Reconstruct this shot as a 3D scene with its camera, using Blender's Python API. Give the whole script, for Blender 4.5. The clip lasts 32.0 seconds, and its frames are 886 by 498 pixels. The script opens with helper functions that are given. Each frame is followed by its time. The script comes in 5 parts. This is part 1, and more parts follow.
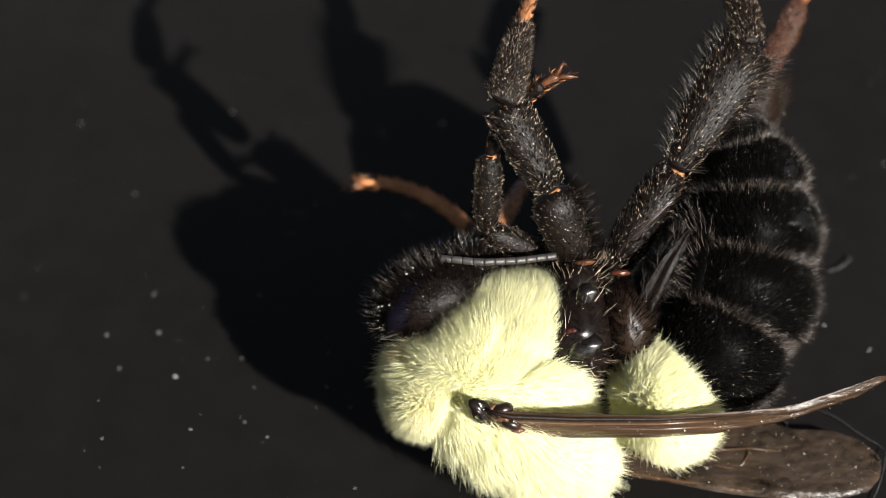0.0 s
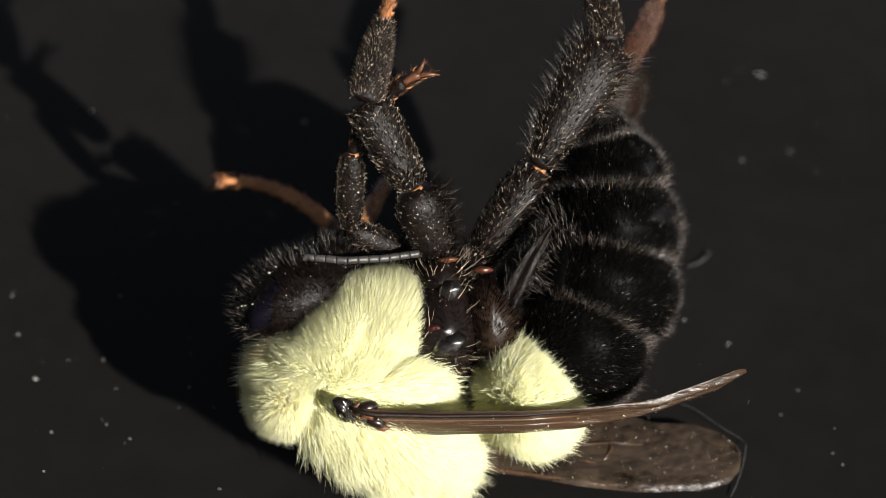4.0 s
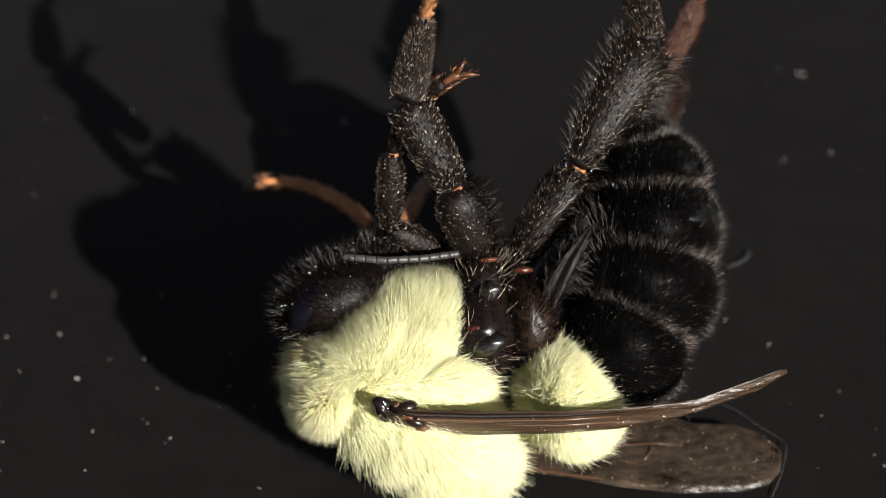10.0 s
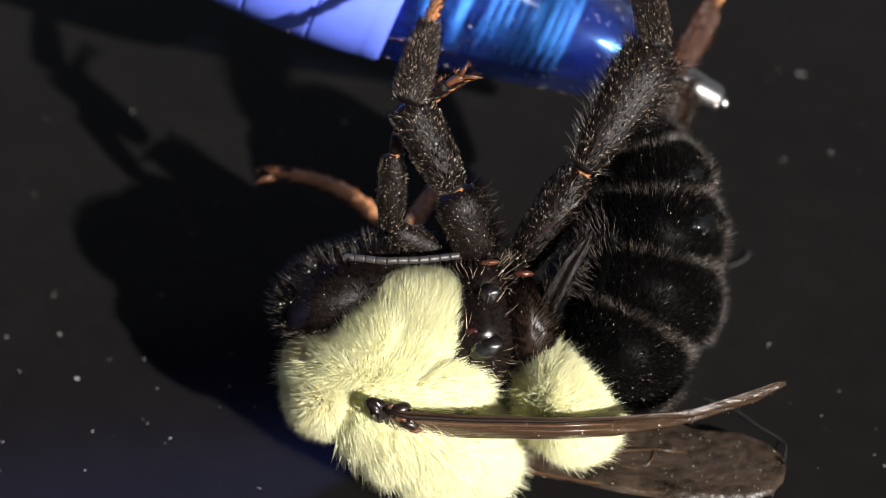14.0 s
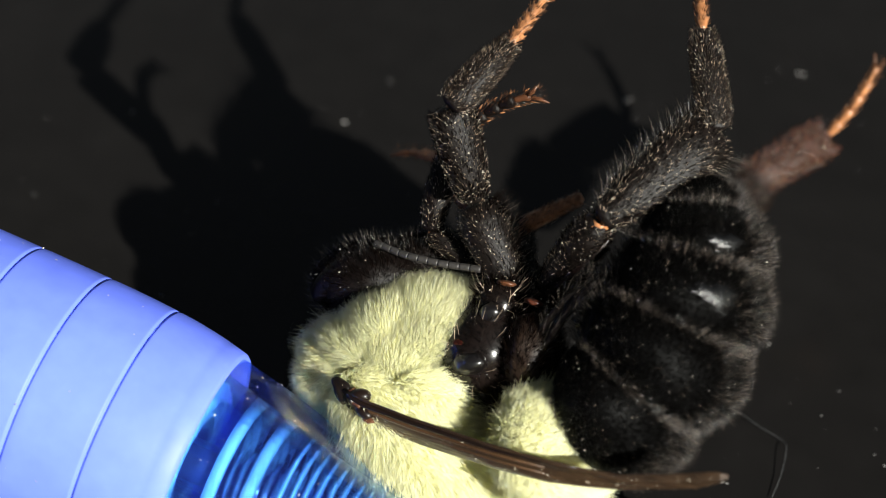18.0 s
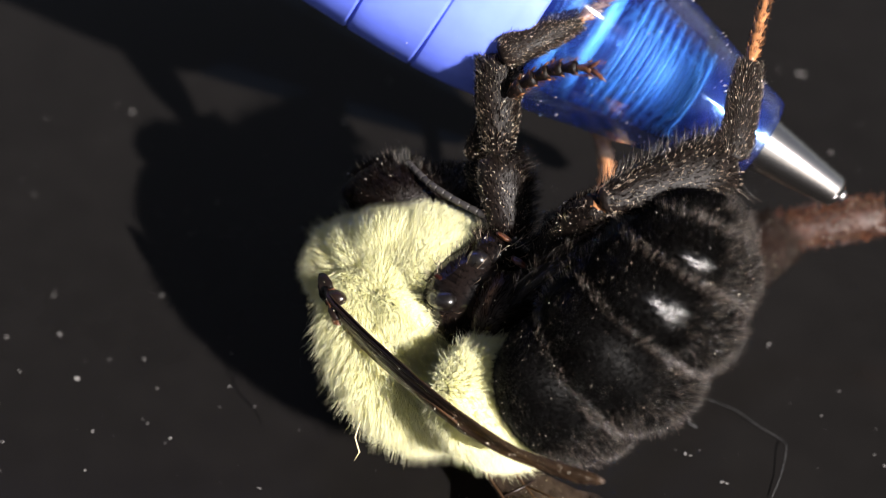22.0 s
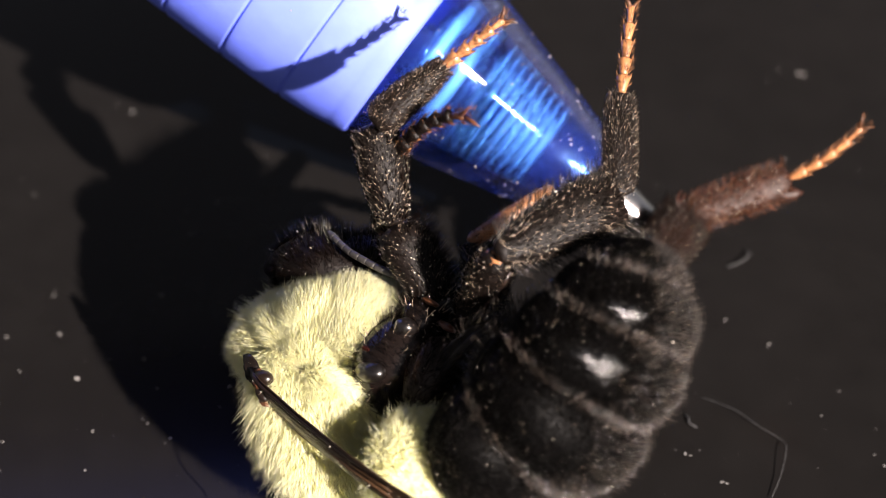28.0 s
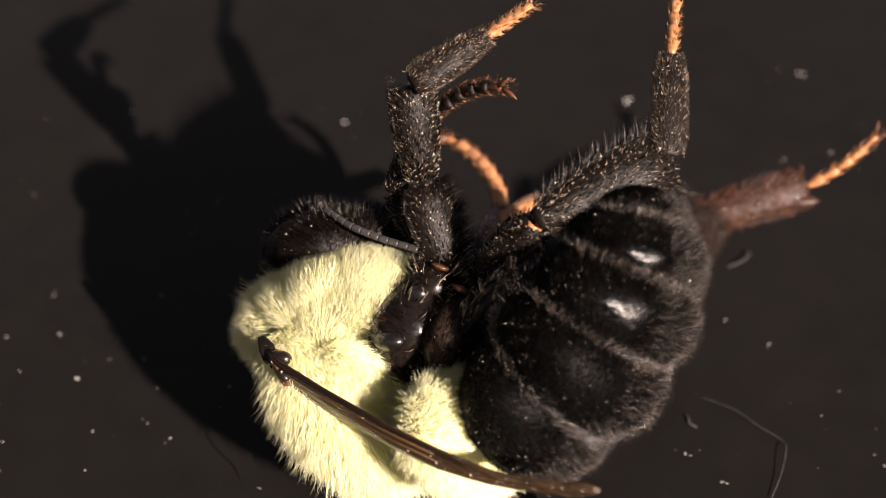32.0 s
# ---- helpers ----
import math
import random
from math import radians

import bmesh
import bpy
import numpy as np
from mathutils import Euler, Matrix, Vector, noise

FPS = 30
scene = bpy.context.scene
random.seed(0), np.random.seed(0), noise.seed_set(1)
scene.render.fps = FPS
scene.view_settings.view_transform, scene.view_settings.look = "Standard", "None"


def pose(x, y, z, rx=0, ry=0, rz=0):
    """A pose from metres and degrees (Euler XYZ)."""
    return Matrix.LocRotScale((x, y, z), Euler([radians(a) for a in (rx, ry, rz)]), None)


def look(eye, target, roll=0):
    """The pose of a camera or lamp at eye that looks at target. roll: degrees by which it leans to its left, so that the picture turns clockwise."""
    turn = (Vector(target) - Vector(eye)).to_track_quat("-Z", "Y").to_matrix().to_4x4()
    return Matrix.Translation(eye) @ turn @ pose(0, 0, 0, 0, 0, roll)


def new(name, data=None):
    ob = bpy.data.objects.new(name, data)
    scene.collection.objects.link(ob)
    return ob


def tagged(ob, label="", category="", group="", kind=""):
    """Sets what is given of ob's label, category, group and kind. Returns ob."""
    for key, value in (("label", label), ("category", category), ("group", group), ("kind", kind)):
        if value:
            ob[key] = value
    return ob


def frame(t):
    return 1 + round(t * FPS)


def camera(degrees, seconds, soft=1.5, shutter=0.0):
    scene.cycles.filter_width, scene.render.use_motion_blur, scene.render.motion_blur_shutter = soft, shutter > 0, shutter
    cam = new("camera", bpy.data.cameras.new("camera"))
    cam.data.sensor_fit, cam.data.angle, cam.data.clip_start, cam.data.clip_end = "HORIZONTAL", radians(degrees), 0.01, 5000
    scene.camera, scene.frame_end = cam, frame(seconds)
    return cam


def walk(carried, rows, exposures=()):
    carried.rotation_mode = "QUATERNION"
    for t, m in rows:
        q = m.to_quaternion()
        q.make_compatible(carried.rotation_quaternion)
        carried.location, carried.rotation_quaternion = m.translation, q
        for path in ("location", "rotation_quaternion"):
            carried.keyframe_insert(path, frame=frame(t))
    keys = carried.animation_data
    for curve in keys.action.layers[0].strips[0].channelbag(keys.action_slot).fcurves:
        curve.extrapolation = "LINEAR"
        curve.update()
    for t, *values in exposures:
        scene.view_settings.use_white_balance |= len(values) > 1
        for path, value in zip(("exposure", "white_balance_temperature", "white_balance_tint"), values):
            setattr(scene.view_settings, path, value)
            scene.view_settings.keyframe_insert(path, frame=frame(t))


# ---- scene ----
MM = 0.001
V3 = Vector


def at(x, y, z, rx=0, ry=0, rz=0):
    """A pose from millimetres and degrees."""
    return pose(x * MM, y * MM, z * MM, rx, ry, rz)


# ---- camera ----
cam = camera(26.0, 32.0, soft=0.75, shutter=0.4)
cam.data.dof.use_dof, cam.data.dof.focus_distance, cam.data.dof.aperture_fstop = True, 0.0750, 52.0
walk(cam, [
    (0, at(0.000, -68.068, 61.289, 48.09, 1.60, 2.46)),
    (0.25, at(0.000, -68.068, 61.289, 48.07, 1.39, 2.15)),
    (0.5, at(0.000, -68.068, 61.289, 48.05, 0.85, 1.55)),
    (0.75, at(0.000, -68.068, 61.289, 48.02, 0.28, 0.61)),
    (1, at(0.000, -68.068, 61.289, 48.00, -0.33, -0.36)),
    (1.25, at(0.000, -68.068, 61.289, 48.00, -0.77, -1.01)),
    (1.5, at(0.000, -68.068, 61.289, 48.00, -1.14, -1.42)),
    (2, at(0.000, -68.068, 61.289, 47.98, -1.46, -1.84)),
    (2.5, at(0.000, -68.068, 61.289, 47.98, -1.43, -1.82)),
    (3, at(0.000, -68.068, 61.289, 47.98, -1.29, -1.58)),
    (3.5, at(0.000, -68.068, 61.289, 47.99, -1.01, -1.20)),
    (4.5, at(0.000, -68.068, 61.289, 48.02, -0.65, -0.73)),
    (5.5, at(0.000, -68.068, 61.289, 48.05, -0.39, -0.36)),
    (6, at(0.000, -68.068, 61.289, 48.07, 0.07, 0.08)),
    (6.5, at(0.000, -68.068, 61.289, 48.01, 0.05, 0.05)),
    (7, at(0.000, -68.068, 61.289, 48.00, 0.01, 0.01)),
    (7.5, at(0.000, -68.068, 61.289, 48.00, -0.00, 0.00)),
    (32, at(0.000, -68.068, 61.289, 48.00, -0.00, 0.00)),
], exposures=[
    (0, 1.38, 6500, 9),
    (1, 1.3, 6500, 9),
    (3, 1.2, 6500, 8),
    (6, 1.15, 6500, 10),
    (9, 1.1, 6500, 10),
    (15.5, 1.15, 6450, 12),
    (17.5, 1.1, 6450, 4),
    (18.6, 1.08, 6450, 4),
    (19, 0.85, 6400, 8),
    (20, 1.15, 6450, 9),
    (21, 1.5, 6550, 12),
    (25, 1.68, 6550, 16),
    (28, 1.74, 7050, 20),
    (32, 1.64, 7550, 24),
])

# ---- world and sun ----
SUN_ELEVATION, SUN_AZIMUTH = 28.0, -51.4      # degrees; azimuth from +x, towards the viewer
world = bpy.data.worlds.new("sky")
world.use_nodes = True
scene.world = world
wn = world.node_tree.nodes
sky = wn.new("ShaderNodeTexSky")
sky.sky_type, sky.sun_disc = "NISHITA", False
sky.sun_elevation, sky.sun_rotation = radians(SUN_ELEVATION), radians(90 - SUN_AZIMUTH)
pale = wn.new("ShaderNodeHueSaturation")             # a hazy, milky sky
pale.inputs["Saturation"].default_value = 0.4
world.node_tree.links.new(sky.outputs["Color"], pale.inputs["Color"])
world.node_tree.links.new(pale.outputs["Color"], wn["Background"].inputs["Color"])
wn["Background"].inputs["Strength"].default_value = 0.019

sun = new("sun", bpy.data.lights.new("sun", "SUN"))
sun.data.energy, sun.data.angle, sun.data.color = 5.0, radians(0.6), (1.0, 0.96, 0.9)
sa, se = radians(SUN_AZIMUTH), radians(SUN_ELEVATION)
sun.matrix_basis = look((0.3 * math.cos(sa) * math.cos(se), 0.3 * math.sin(sa) * math.cos(se), 0.3 * math.sin(se)), (0, 0, 0))


# ---- materials ----
def material(name, color, rough=0.5, spec=0.5, vary=0.25, scale=900.0, bump=0.0, metal=0.0, stretch=None, **more):
    """A principled material whose colour varies at two scales, with fine relief."""
    m = bpy.data.materials.new(name)
    m.use_nodes = True
    n, l = m.node_tree.nodes, m.node_tree.links
    p = n["Principled BSDF"]
    coord = n.new("ShaderNodeTexCoord")
    fine, coarse = n.new("ShaderNodeTexNoise"), n.new("ShaderNodeTexNoise")
    for tex, s, d in ((fine, scale, 4), (coarse, scale * 0.18, 2)):
        tex.inputs["Scale"].default_value, tex.inputs["Detail"].default_value = s, d
        if stretch:
            space = n.new("ShaderNodeMapping")
            space.inputs["Scale"].default_value = stretch
            l.new(coord.outputs["Object"], space.inputs["Vector"])
            l.new(space.outputs[0], tex.inputs["Vector"])
        else:
            l.new(coord.outputs["Object"], tex.inputs["Vector"])
    add = n.new("ShaderNodeMath")
    add.operation = "ADD"
    l.new(fine.outputs["Fac"], add.inputs[0])
    l.new(coarse.outputs["Fac"], add.inputs[1])
    ramp = n.new("ShaderNodeMapRange")
    ramp.inputs["From Min"].default_value, ramp.inputs["From Max"].default_value = 0.6, 1.4
    ramp.inputs["To Min"].default_value, ramp.inputs["To Max"].default_value = 1 - vary, 1 + vary
    l.new(add.outputs[0], ramp.inputs["Value"])
    mix = n.new("ShaderNodeVectorMath")
    mix.operation = "SCALE"
    mix.inputs[0].default_value = color
    l.new(ramp.outputs[0], mix.inputs["Scale"])
    l.new(mix.outputs[0], p.inputs["Base Color"])
    p.inputs["Roughness"].default_value, p.inputs["Metallic"].default_value = rough, metal
    p.inputs["Specular IOR Level"].default_value = spec
    if bump:
        b = n.new("ShaderNodeBump")
        b.inputs["Strength"].default_value, b.inputs["Distance"].default_value = bump, 0.05 * MM
        l.new(fine.outputs["Fac"], b.inputs["Height"])
        l.new(b.outputs["Normal"], p.inputs["Normal"])
    for key, value in more.items():
        p.inputs[key.replace("_", " ")].default_value = value
    return m


def hair_material(name, color, tip, rough, through_light, spec=0.5, power=1.0):
    """Hair: a gloss over a body colour that differs from hair to hair, with light coming through."""
    m = bpy.data.materials.new(name)
    m.use_nodes = True
    n, l = m.node_tree.nodes, m.node_tree.links
    p = n["Principled BSDF"]
    geo = n.new("ShaderNodeNewGeometry")
    ramp = n.new("ShaderNodeMix")
    ramp.data_type = "RGBA"
    few = n.new("ShaderNodeMath")
    few.operation = "POWER"
    few.inputs[1].default_value = power
    l.new(geo.outputs["Random Per Island"], few.inputs[0])
    l.new(few.outputs[0], ramp.inputs[0])
    ramp.inputs[6].default_value, ramp.inputs[7].default_value = (*color, 1), (*tip, 1)
    l.new(ramp.outputs[2], p.inputs["Base Color"])
    p.inputs["Roughness"].default_value, p.inputs["Specular IOR Level"].default_value = rough, spec
    if through_light:
        t = n.new("ShaderNodeBsdfTranslucent")
        l.new(ramp.outputs[2], t.inputs["Color"])
        mx = n.new("ShaderNodeMixShader")
        mx.inputs[0].default_value = through_light
        l.new(p.outputs[0], mx.inputs[1])
        l.new(t.outputs[0], mx.inputs[2])
        l.new(mx.outputs[0], n["Material Output"].inputs["Surface"])
    return m


def clear_material(name, color, rough, ior, body, share):
    """Clear tinted plastic; a share of the light scatters in its body."""
    m = bpy.data.materials.new(name)
    m.use_nodes = True
    n, l = m.node_tree.nodes, m.node_tree.links
    p = n["Principled BSDF"]
    p.inputs["Base Color"].default_value = (*color, 1)
    p.inputs["Transmission Weight"].default_value = 1.0
    p.inputs["Roughness"].default_value, p.inputs["IOR"].default_value = rough, ior
    d, t, half, mx = n.new("ShaderNodeBsdfDiffuse"), n.new("ShaderNodeBsdfTranslucent"), n.new("ShaderNodeMixShader"), n.new("ShaderNodeMixShader")
    d.inputs["Color"].default_value = t.inputs["Color"].default_value = (*body, 1)
    half.inputs[0].default_value, mx.inputs[0].default_value = 0.6, share
    l.new(d.outputs[0], half.inputs[1])
    l.new(t.outputs[0], half.inputs[2])
    l.new(p.outputs[0], mx.inputs[1])
    l.new(half.outputs[0], mx.inputs[2])
    see, thin = n.new("ShaderNodeBsdfTransparent"), n.new("ShaderNodeMixShader")
    see.inputs["Color"].default_value = (0.50, 0.70, 1.0, 1)
    thin.inputs[0].default_value = 0.55
    l.new(mx.outputs[0], thin.inputs[1])
    l.new(see.outputs[0], thin.inputs[2])
    l.new(thin.outputs[0], n["Material Output"].inputs["Surface"])
    return m


def wing_material(name, color, clear, stretch, grain):
    """Smoky brown membrane that lets a share of the light pass."""
    m = material(name, color, 0.32, 0.5, 0.95, grain, 2.2, stretch=stretch)
    n, l = m.node_tree.nodes, m.node_tree.links
    t, mx = n.new("ShaderNodeBsdfTransparent"), n.new("ShaderNodeMixShader")
    t.inputs["Color"].default_value = (0.60, 0.46, 0.34, 1)
    mx.inputs[0].default_value = clear
    l.new(n["Principled BSDF"].outputs[0], mx.inputs[1])
    l.new(t.outputs[0], mx.inputs[2])
    l.new(mx.outputs[0], n["Material Output"].inputs["Surface"])
    return m


CHITIN = material("black_chitin", (0.0046, 0.0028, 0.0022), 0.45, 0.16, 0.6, 9000.0, 0.8)
SHINY = material("polished_chitin", (0.0065, 0.0043, 0.0036), 0.2, 0.28, 0.3, 3000.0, 0.15)
UMBER = material("umber_chitin", (0.017, 0.0095, 0.006), 0.42, 0.25, 0.5, 2500.0, 0.5)
BROWN = material("brown_chitin", (0.055, 0.015, 0.007), 0.36, 0.5, 0.4, 3500.0, 0.35)
ORANGE = material("orange_chitin", (0.30, 0.125, 0.05), 0.36, 0.5, 0.7, 3500.0, 0.3)
PEACH = material("pale_orange_chitin", (0.42, 0.19, 0.085), 0.45, 0.4, 0.5, 3500.0, 0.3)
AMBER = material("amber_joint", (0.085, 0.032, 0.014), 0.38, 0.45, 0.4, 3500.0, 0.3)
HORN = material("grey_horn", (0.030, 0.027, 0.025), 0.45, 0.45, 0.4, 6000.0, 0.4)
EYE = material("compound_eye", (0.003, 0.0025, 0.005), 0.30, 0.10, 0.3, 9000.0, 0.25)
SKIN = material("pale_cuticle", (0.88, 0.85, 0.56), 0.7, 0.2, 0.3, 2500.0, 0.4)
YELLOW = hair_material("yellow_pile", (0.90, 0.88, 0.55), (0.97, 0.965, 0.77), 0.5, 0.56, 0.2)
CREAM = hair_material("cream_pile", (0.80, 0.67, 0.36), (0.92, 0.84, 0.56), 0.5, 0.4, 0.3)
MIXED = hair_material("dusky_pile", (0.05, 0.045, 0.03), (0.75, 0.70, 0.38), 0.45, 0.2, 0.4)
BLACK = hair_material("black_pile", (0.0006, 0.0005, 0.0005), (0.0020, 0.0016, 0.0014), 0.28, 0.0, 0.08)
GREY = hair_material("grey_tipped_pile", (0.0014, 0.0012, 0.0011), (0.12, 0.096, 0.08), 0.26, 0.0, 0.5, 3.5)
BRISTLE = hair_material("glossy_bristle", (0.0010, 0.0007, 0.0006), (0.0045, 0.0022, 0.0014), 0.2, 0.0, 0.09)
# black hair whose sheen is painted in as pale tips; also grey-brown belly hair
RIM = hair_material("silver_sheen_pile", (0.0012, 0.0010, 0.0010), (0.17, 0.132, 0.108), 0.22, 0.0, 0.8, 3.6)
SPARSE = hair_material("sparse_sheen_pile", (0.0014, 0.0012, 0.0012), (0.14, 0.11, 0.092), 0.22, 0.0, 0.6, 5.5)
PALE_SHEEN = hair_material("pale_sheen_pile", (0.002, 0.0017, 0.0016), (0.22, 0.175, 0.15), 0.22, 0.0, 0.8, 2.8)
# glints on the bee are painted as pale grains; also wing specks, pen dust
GLINT_DUST = hair_material("pale_glint_dust", (0.12, 0.10, 0.07), (0.90, 0.82, 0.68), 0.3, 0.2, 0.6)
WINE = material("wine_chitin", (0.030, 0.005, 0.003), 0.4, 0.2, 0.4, 3000.0, 0.2)
RUSSET = material("russet_chitin", (0.024, 0.0075, 0.004), 0.5, 0.3, 0.6, 2500.0, 0.9)
DUSKY = hair_material("brown_tipped_bristle", (0.004, 0.0026, 0.002), (0.018, 0.009, 0.005), 0.3, 0.0, 0.2)
# pale tips paint in glints of the black hair; also the pale chest hairs
GLINT = hair_material("pale_glint_bristle", (0.006, 0.0045, 0.0035), (0.95, 0.74, 0.55), 0.14, 0.0, 1.0, 3.2)
RUST = hair_material("rusty_bristle", (0.02, 0.007, 0.0035), (0.30, 0.13, 0.055), 0.22, 0.1, 0.6, 2.0)
WING = wing_material("wing_membrane", (0.043, 0.030, 0.021), 0.30, (0.6, 1, 1), 3000.0)
FOLDED = wing_material("folded_wing_membrane", (0.036, 0.021, 0.012), 0.16, (0.08, 1, 1), 4500.0)
VELVET = material("matt_chitin", (0.0010, 0.0009, 0.0009), 0.5, 0.04, 0.4, 4000.0, 0.4)
SATIN = material("satin_chitin", (0.0016, 0.0014, 0.0014), 0.26, 0.6, 0.5, 9000.0, 1.0)
GLOSS = material("glossy_black_chitin", (0.0035, 0.0024, 0.0022), 0.3, 1.0, 0.4, 2600.0, 0.12)
GARNET = material("shining_red_cuticle", (0.014, 0.006, 0.0045), 0.3, 0.6, 0.4, 3000.0, 0.3)
MAROON = hair_material("maroon_bristle", (0.012, 0.004, 0.0022), (0.17, 0.06, 0.028), 0.2, 0.1, 0.7, 2.4)
DARKVEIN = material("dark_wing_vein", (0.008, 0.004, 0.0028), 0.32, 0.4, 0.5, 3000.0, 0.4)
VEIN = material("wing_vein", (0.06, 0.03, 0.014), 0.3, 0.6, 0.4, 3000.0, 0.2)
TABLE = material("black_plastic", (0.0078, 0.0071, 0.0068), 0.20, 0.16, 0.18, 500.0, 0.06)
FLOOR = material("grey_concrete", (0.28, 0.27, 0.25), 0.85, 0.3, 0.2, 30.0, 0.3)
DUST = material("pale_dust", (0.22, 0.21, 0.205), 0.7, 0.4, 0.4, 4000.0, 0.5)
def uneven(m, low, high):
    """Lets the colour differ from object to object."""
    n, l = m.node_tree.nodes, m.node_tree.links
    info, span, scale = n.new("ShaderNodeObjectInfo"), n.new("ShaderNodeMapRange"), n.new("ShaderNodeVectorMath")
    span.inputs["To Min"].default_value, span.inputs["To Max"].default_value = low, high
    scale.operation = "SCALE"
    old = n["Principled BSDF"].inputs["Base Color"].links[0].from_socket
    l.new(info.outputs["Random"], span.inputs["Value"])
    l.new(old, scale.inputs[0])
    l.new(span.outputs[0], scale.inputs["Scale"])
    l.new(scale.outputs[0], n["Principled BSDF"].inputs["Base Color"])


uneven(DUST, 0.4, 1.4)

FIBRE = material("grey_lint", (0.05, 0.05, 0.052), 0.6, 0.4, 0.3, 2000.0, 0.2)
GRIP = material("blue_rubber", (0.13, 0.195, 0.84), 0.5, 0.25, 0.12, 900.0, 0.35)
CLEAR = clear_material("clear_blue_plastic", (0.72, 0.86, 1.0), 0.05, 1.34, (0.09, 0.13, 0.85), 0.11)
INK = material("dark_refill", (0.02, 0.05, 0.14), 0.3, 0.5, 0.2, 600.0)
REFILL = material("pale_blue_refill", (0.55, 0.93, 0.98), 0.22, 0.5, 0.15, 600.0)
STEEL = material("polished_steel", (0.62, 0.60, 0.58), 0.20, 0.5, 0.08, 2500.0, 0.12, metal=1.0)
SPRING = material("bright_spring_wire", (0.75, 0.85, 0.9), 0.18, 0.5, 0.05, 2500.0, metal=1.0)


# ---- mesh helpers, all in millimetres ----
def part(name, shape, mat, parent=None, label="", smooth=True):
    """Links vertices and faces as one mesh object under a thing or part."""
    verts, faces = np.asarray(shape[0], dtype=np.float64) * MM, shape[1]
    me = bpy.data.meshes.new(name)
    if isinstance(faces, np.ndarray):
        k = faces.shape[1]
        me.vertices.add(len(verts))
        me.vertices.foreach_set("co", verts.astype(np.float32).ravel())
        me.loops.add(faces.size)
        me.loops.foreach_set("vertex_index", faces.astype(np.int32).ravel())
        me.polygons.add(len(faces))
        me.polygons.foreach_set("loop_start", np.arange(0, faces.size, k, dtype=np.int32))
        me.update(calc_edges=True)
    else:
        me.from_pydata([tuple(v) for v in verts], [], faces)
        me.update()
    me.polygons.foreach_set("use_smooth", np.full(len(me.polygons), smooth))
    me.materials.append(mat)
    ob = new(name, me)
    if parent is not None:
        ob.parent = parent
    if label:
        ob["label"] = label
    return ob


def joined(*shapes):
    verts, faces, n = [], [], 0
    for v, f in shapes:
        verts.append(np.asarray(v, dtype=float))
        faces += [tuple(int(i) + n for i in face) for face in f]
        n += len(v)
    return np.concatenate(verts), faces


def turn(rx=0, ry=0, rz=0):
    return np.array(Euler([radians(a) for a in (rx, ry, rz)]).to_matrix())


def ellipsoid(c, r, rot=None, nu=36, nv=20, rough=0.0, p=2.0):
    """A slightly uneven ellipsoid; a power over 2 makes it boxier."""
    verts, faces = [], []
    rot = np.eye(3) if rot is None else rot
    for j in range(nv + 1):
        a = math.pi * (0.003 + 0.994 * j / nv)
        for i in range(nu):
            b = 2 * math.pi * i / nu
            d = np.array([math.sin(a) * math.cos(b), math.sin(a) * math.sin(b), math.cos(a)])
            k = (1 + rough * noise.noise(V3(d * 2.3 + np.array(c)))) / (np.abs(d) ** p).sum() ** (1 / p)
            verts.append(np.array(c) + rot @ (d * r * k))
    for j in range(nv):
        for i in range(nu):
            faces.append((j * nu + i, (j + 1) * nu + i, (j + 1) * nu + (i + 1) % nu, j * nu + (i + 1) % nu))
    faces.append(tuple(range(nu))[::-1][::-1])
    faces.append(tuple(nv * nu + i for i in range(nu))[::-1])
    return np.array(verts), faces


def tube(path, radii, n=12, flat=1.0):
    """A closed tube along a path; flat squeezes it along its own z."""
    path = np.array(path, dtype=float)
    verts, faces = [], []
    for k, p in enumerate(path):
        d = path[min(k + 1, len(path) - 1)] - path[max(k - 1, 0)]
        d /= np.linalg.norm(d)
        ref = np.array([0, 0, 1.0]) if abs(d[2]) < 0.9 else np.array([0, 1.0, 0])
        s = np.cross(ref, d)
        s /= np.linalg.norm(s)
        u = np.cross(d, s)
        for i in range(n):
            a = 2 * math.pi * i / n
            verts.append(p + radii[k] * (math.cos(a) * s + math.sin(a) * flat * u))
    for k in range(len(path) - 1):
        for i in range(n):
            faces.append((k * n + i, k * n + (i + 1) % n, (k + 1) * n + (i + 1) % n, (k + 1) * n + i))
    faces.append(tuple(range(n))[::-1])
    faces.append(tuple((len(path) - 1) * n + i for i in range(n)))
    return np.array(verts), faces


def lathe(profile, n=64, closed=False):
    """A profile of (x, radius) turned about the x axis."""
    verts, faces = [], []
    for x, r in profile:
        for i in range(n):
            a = 2 * math.pi * i / n
            verts.append((x, r * math.cos(a), r * math.sin(a)))
    m = len(profile)
    for k in range(m if closed else m - 1):
        for i in range(n):
            j = (k + 1) % m
            faces.append((k * n + i, j * n + i, j * n + (i + 1) % n, k * n + (i + 1) % n))
    return np.array(verts), faces


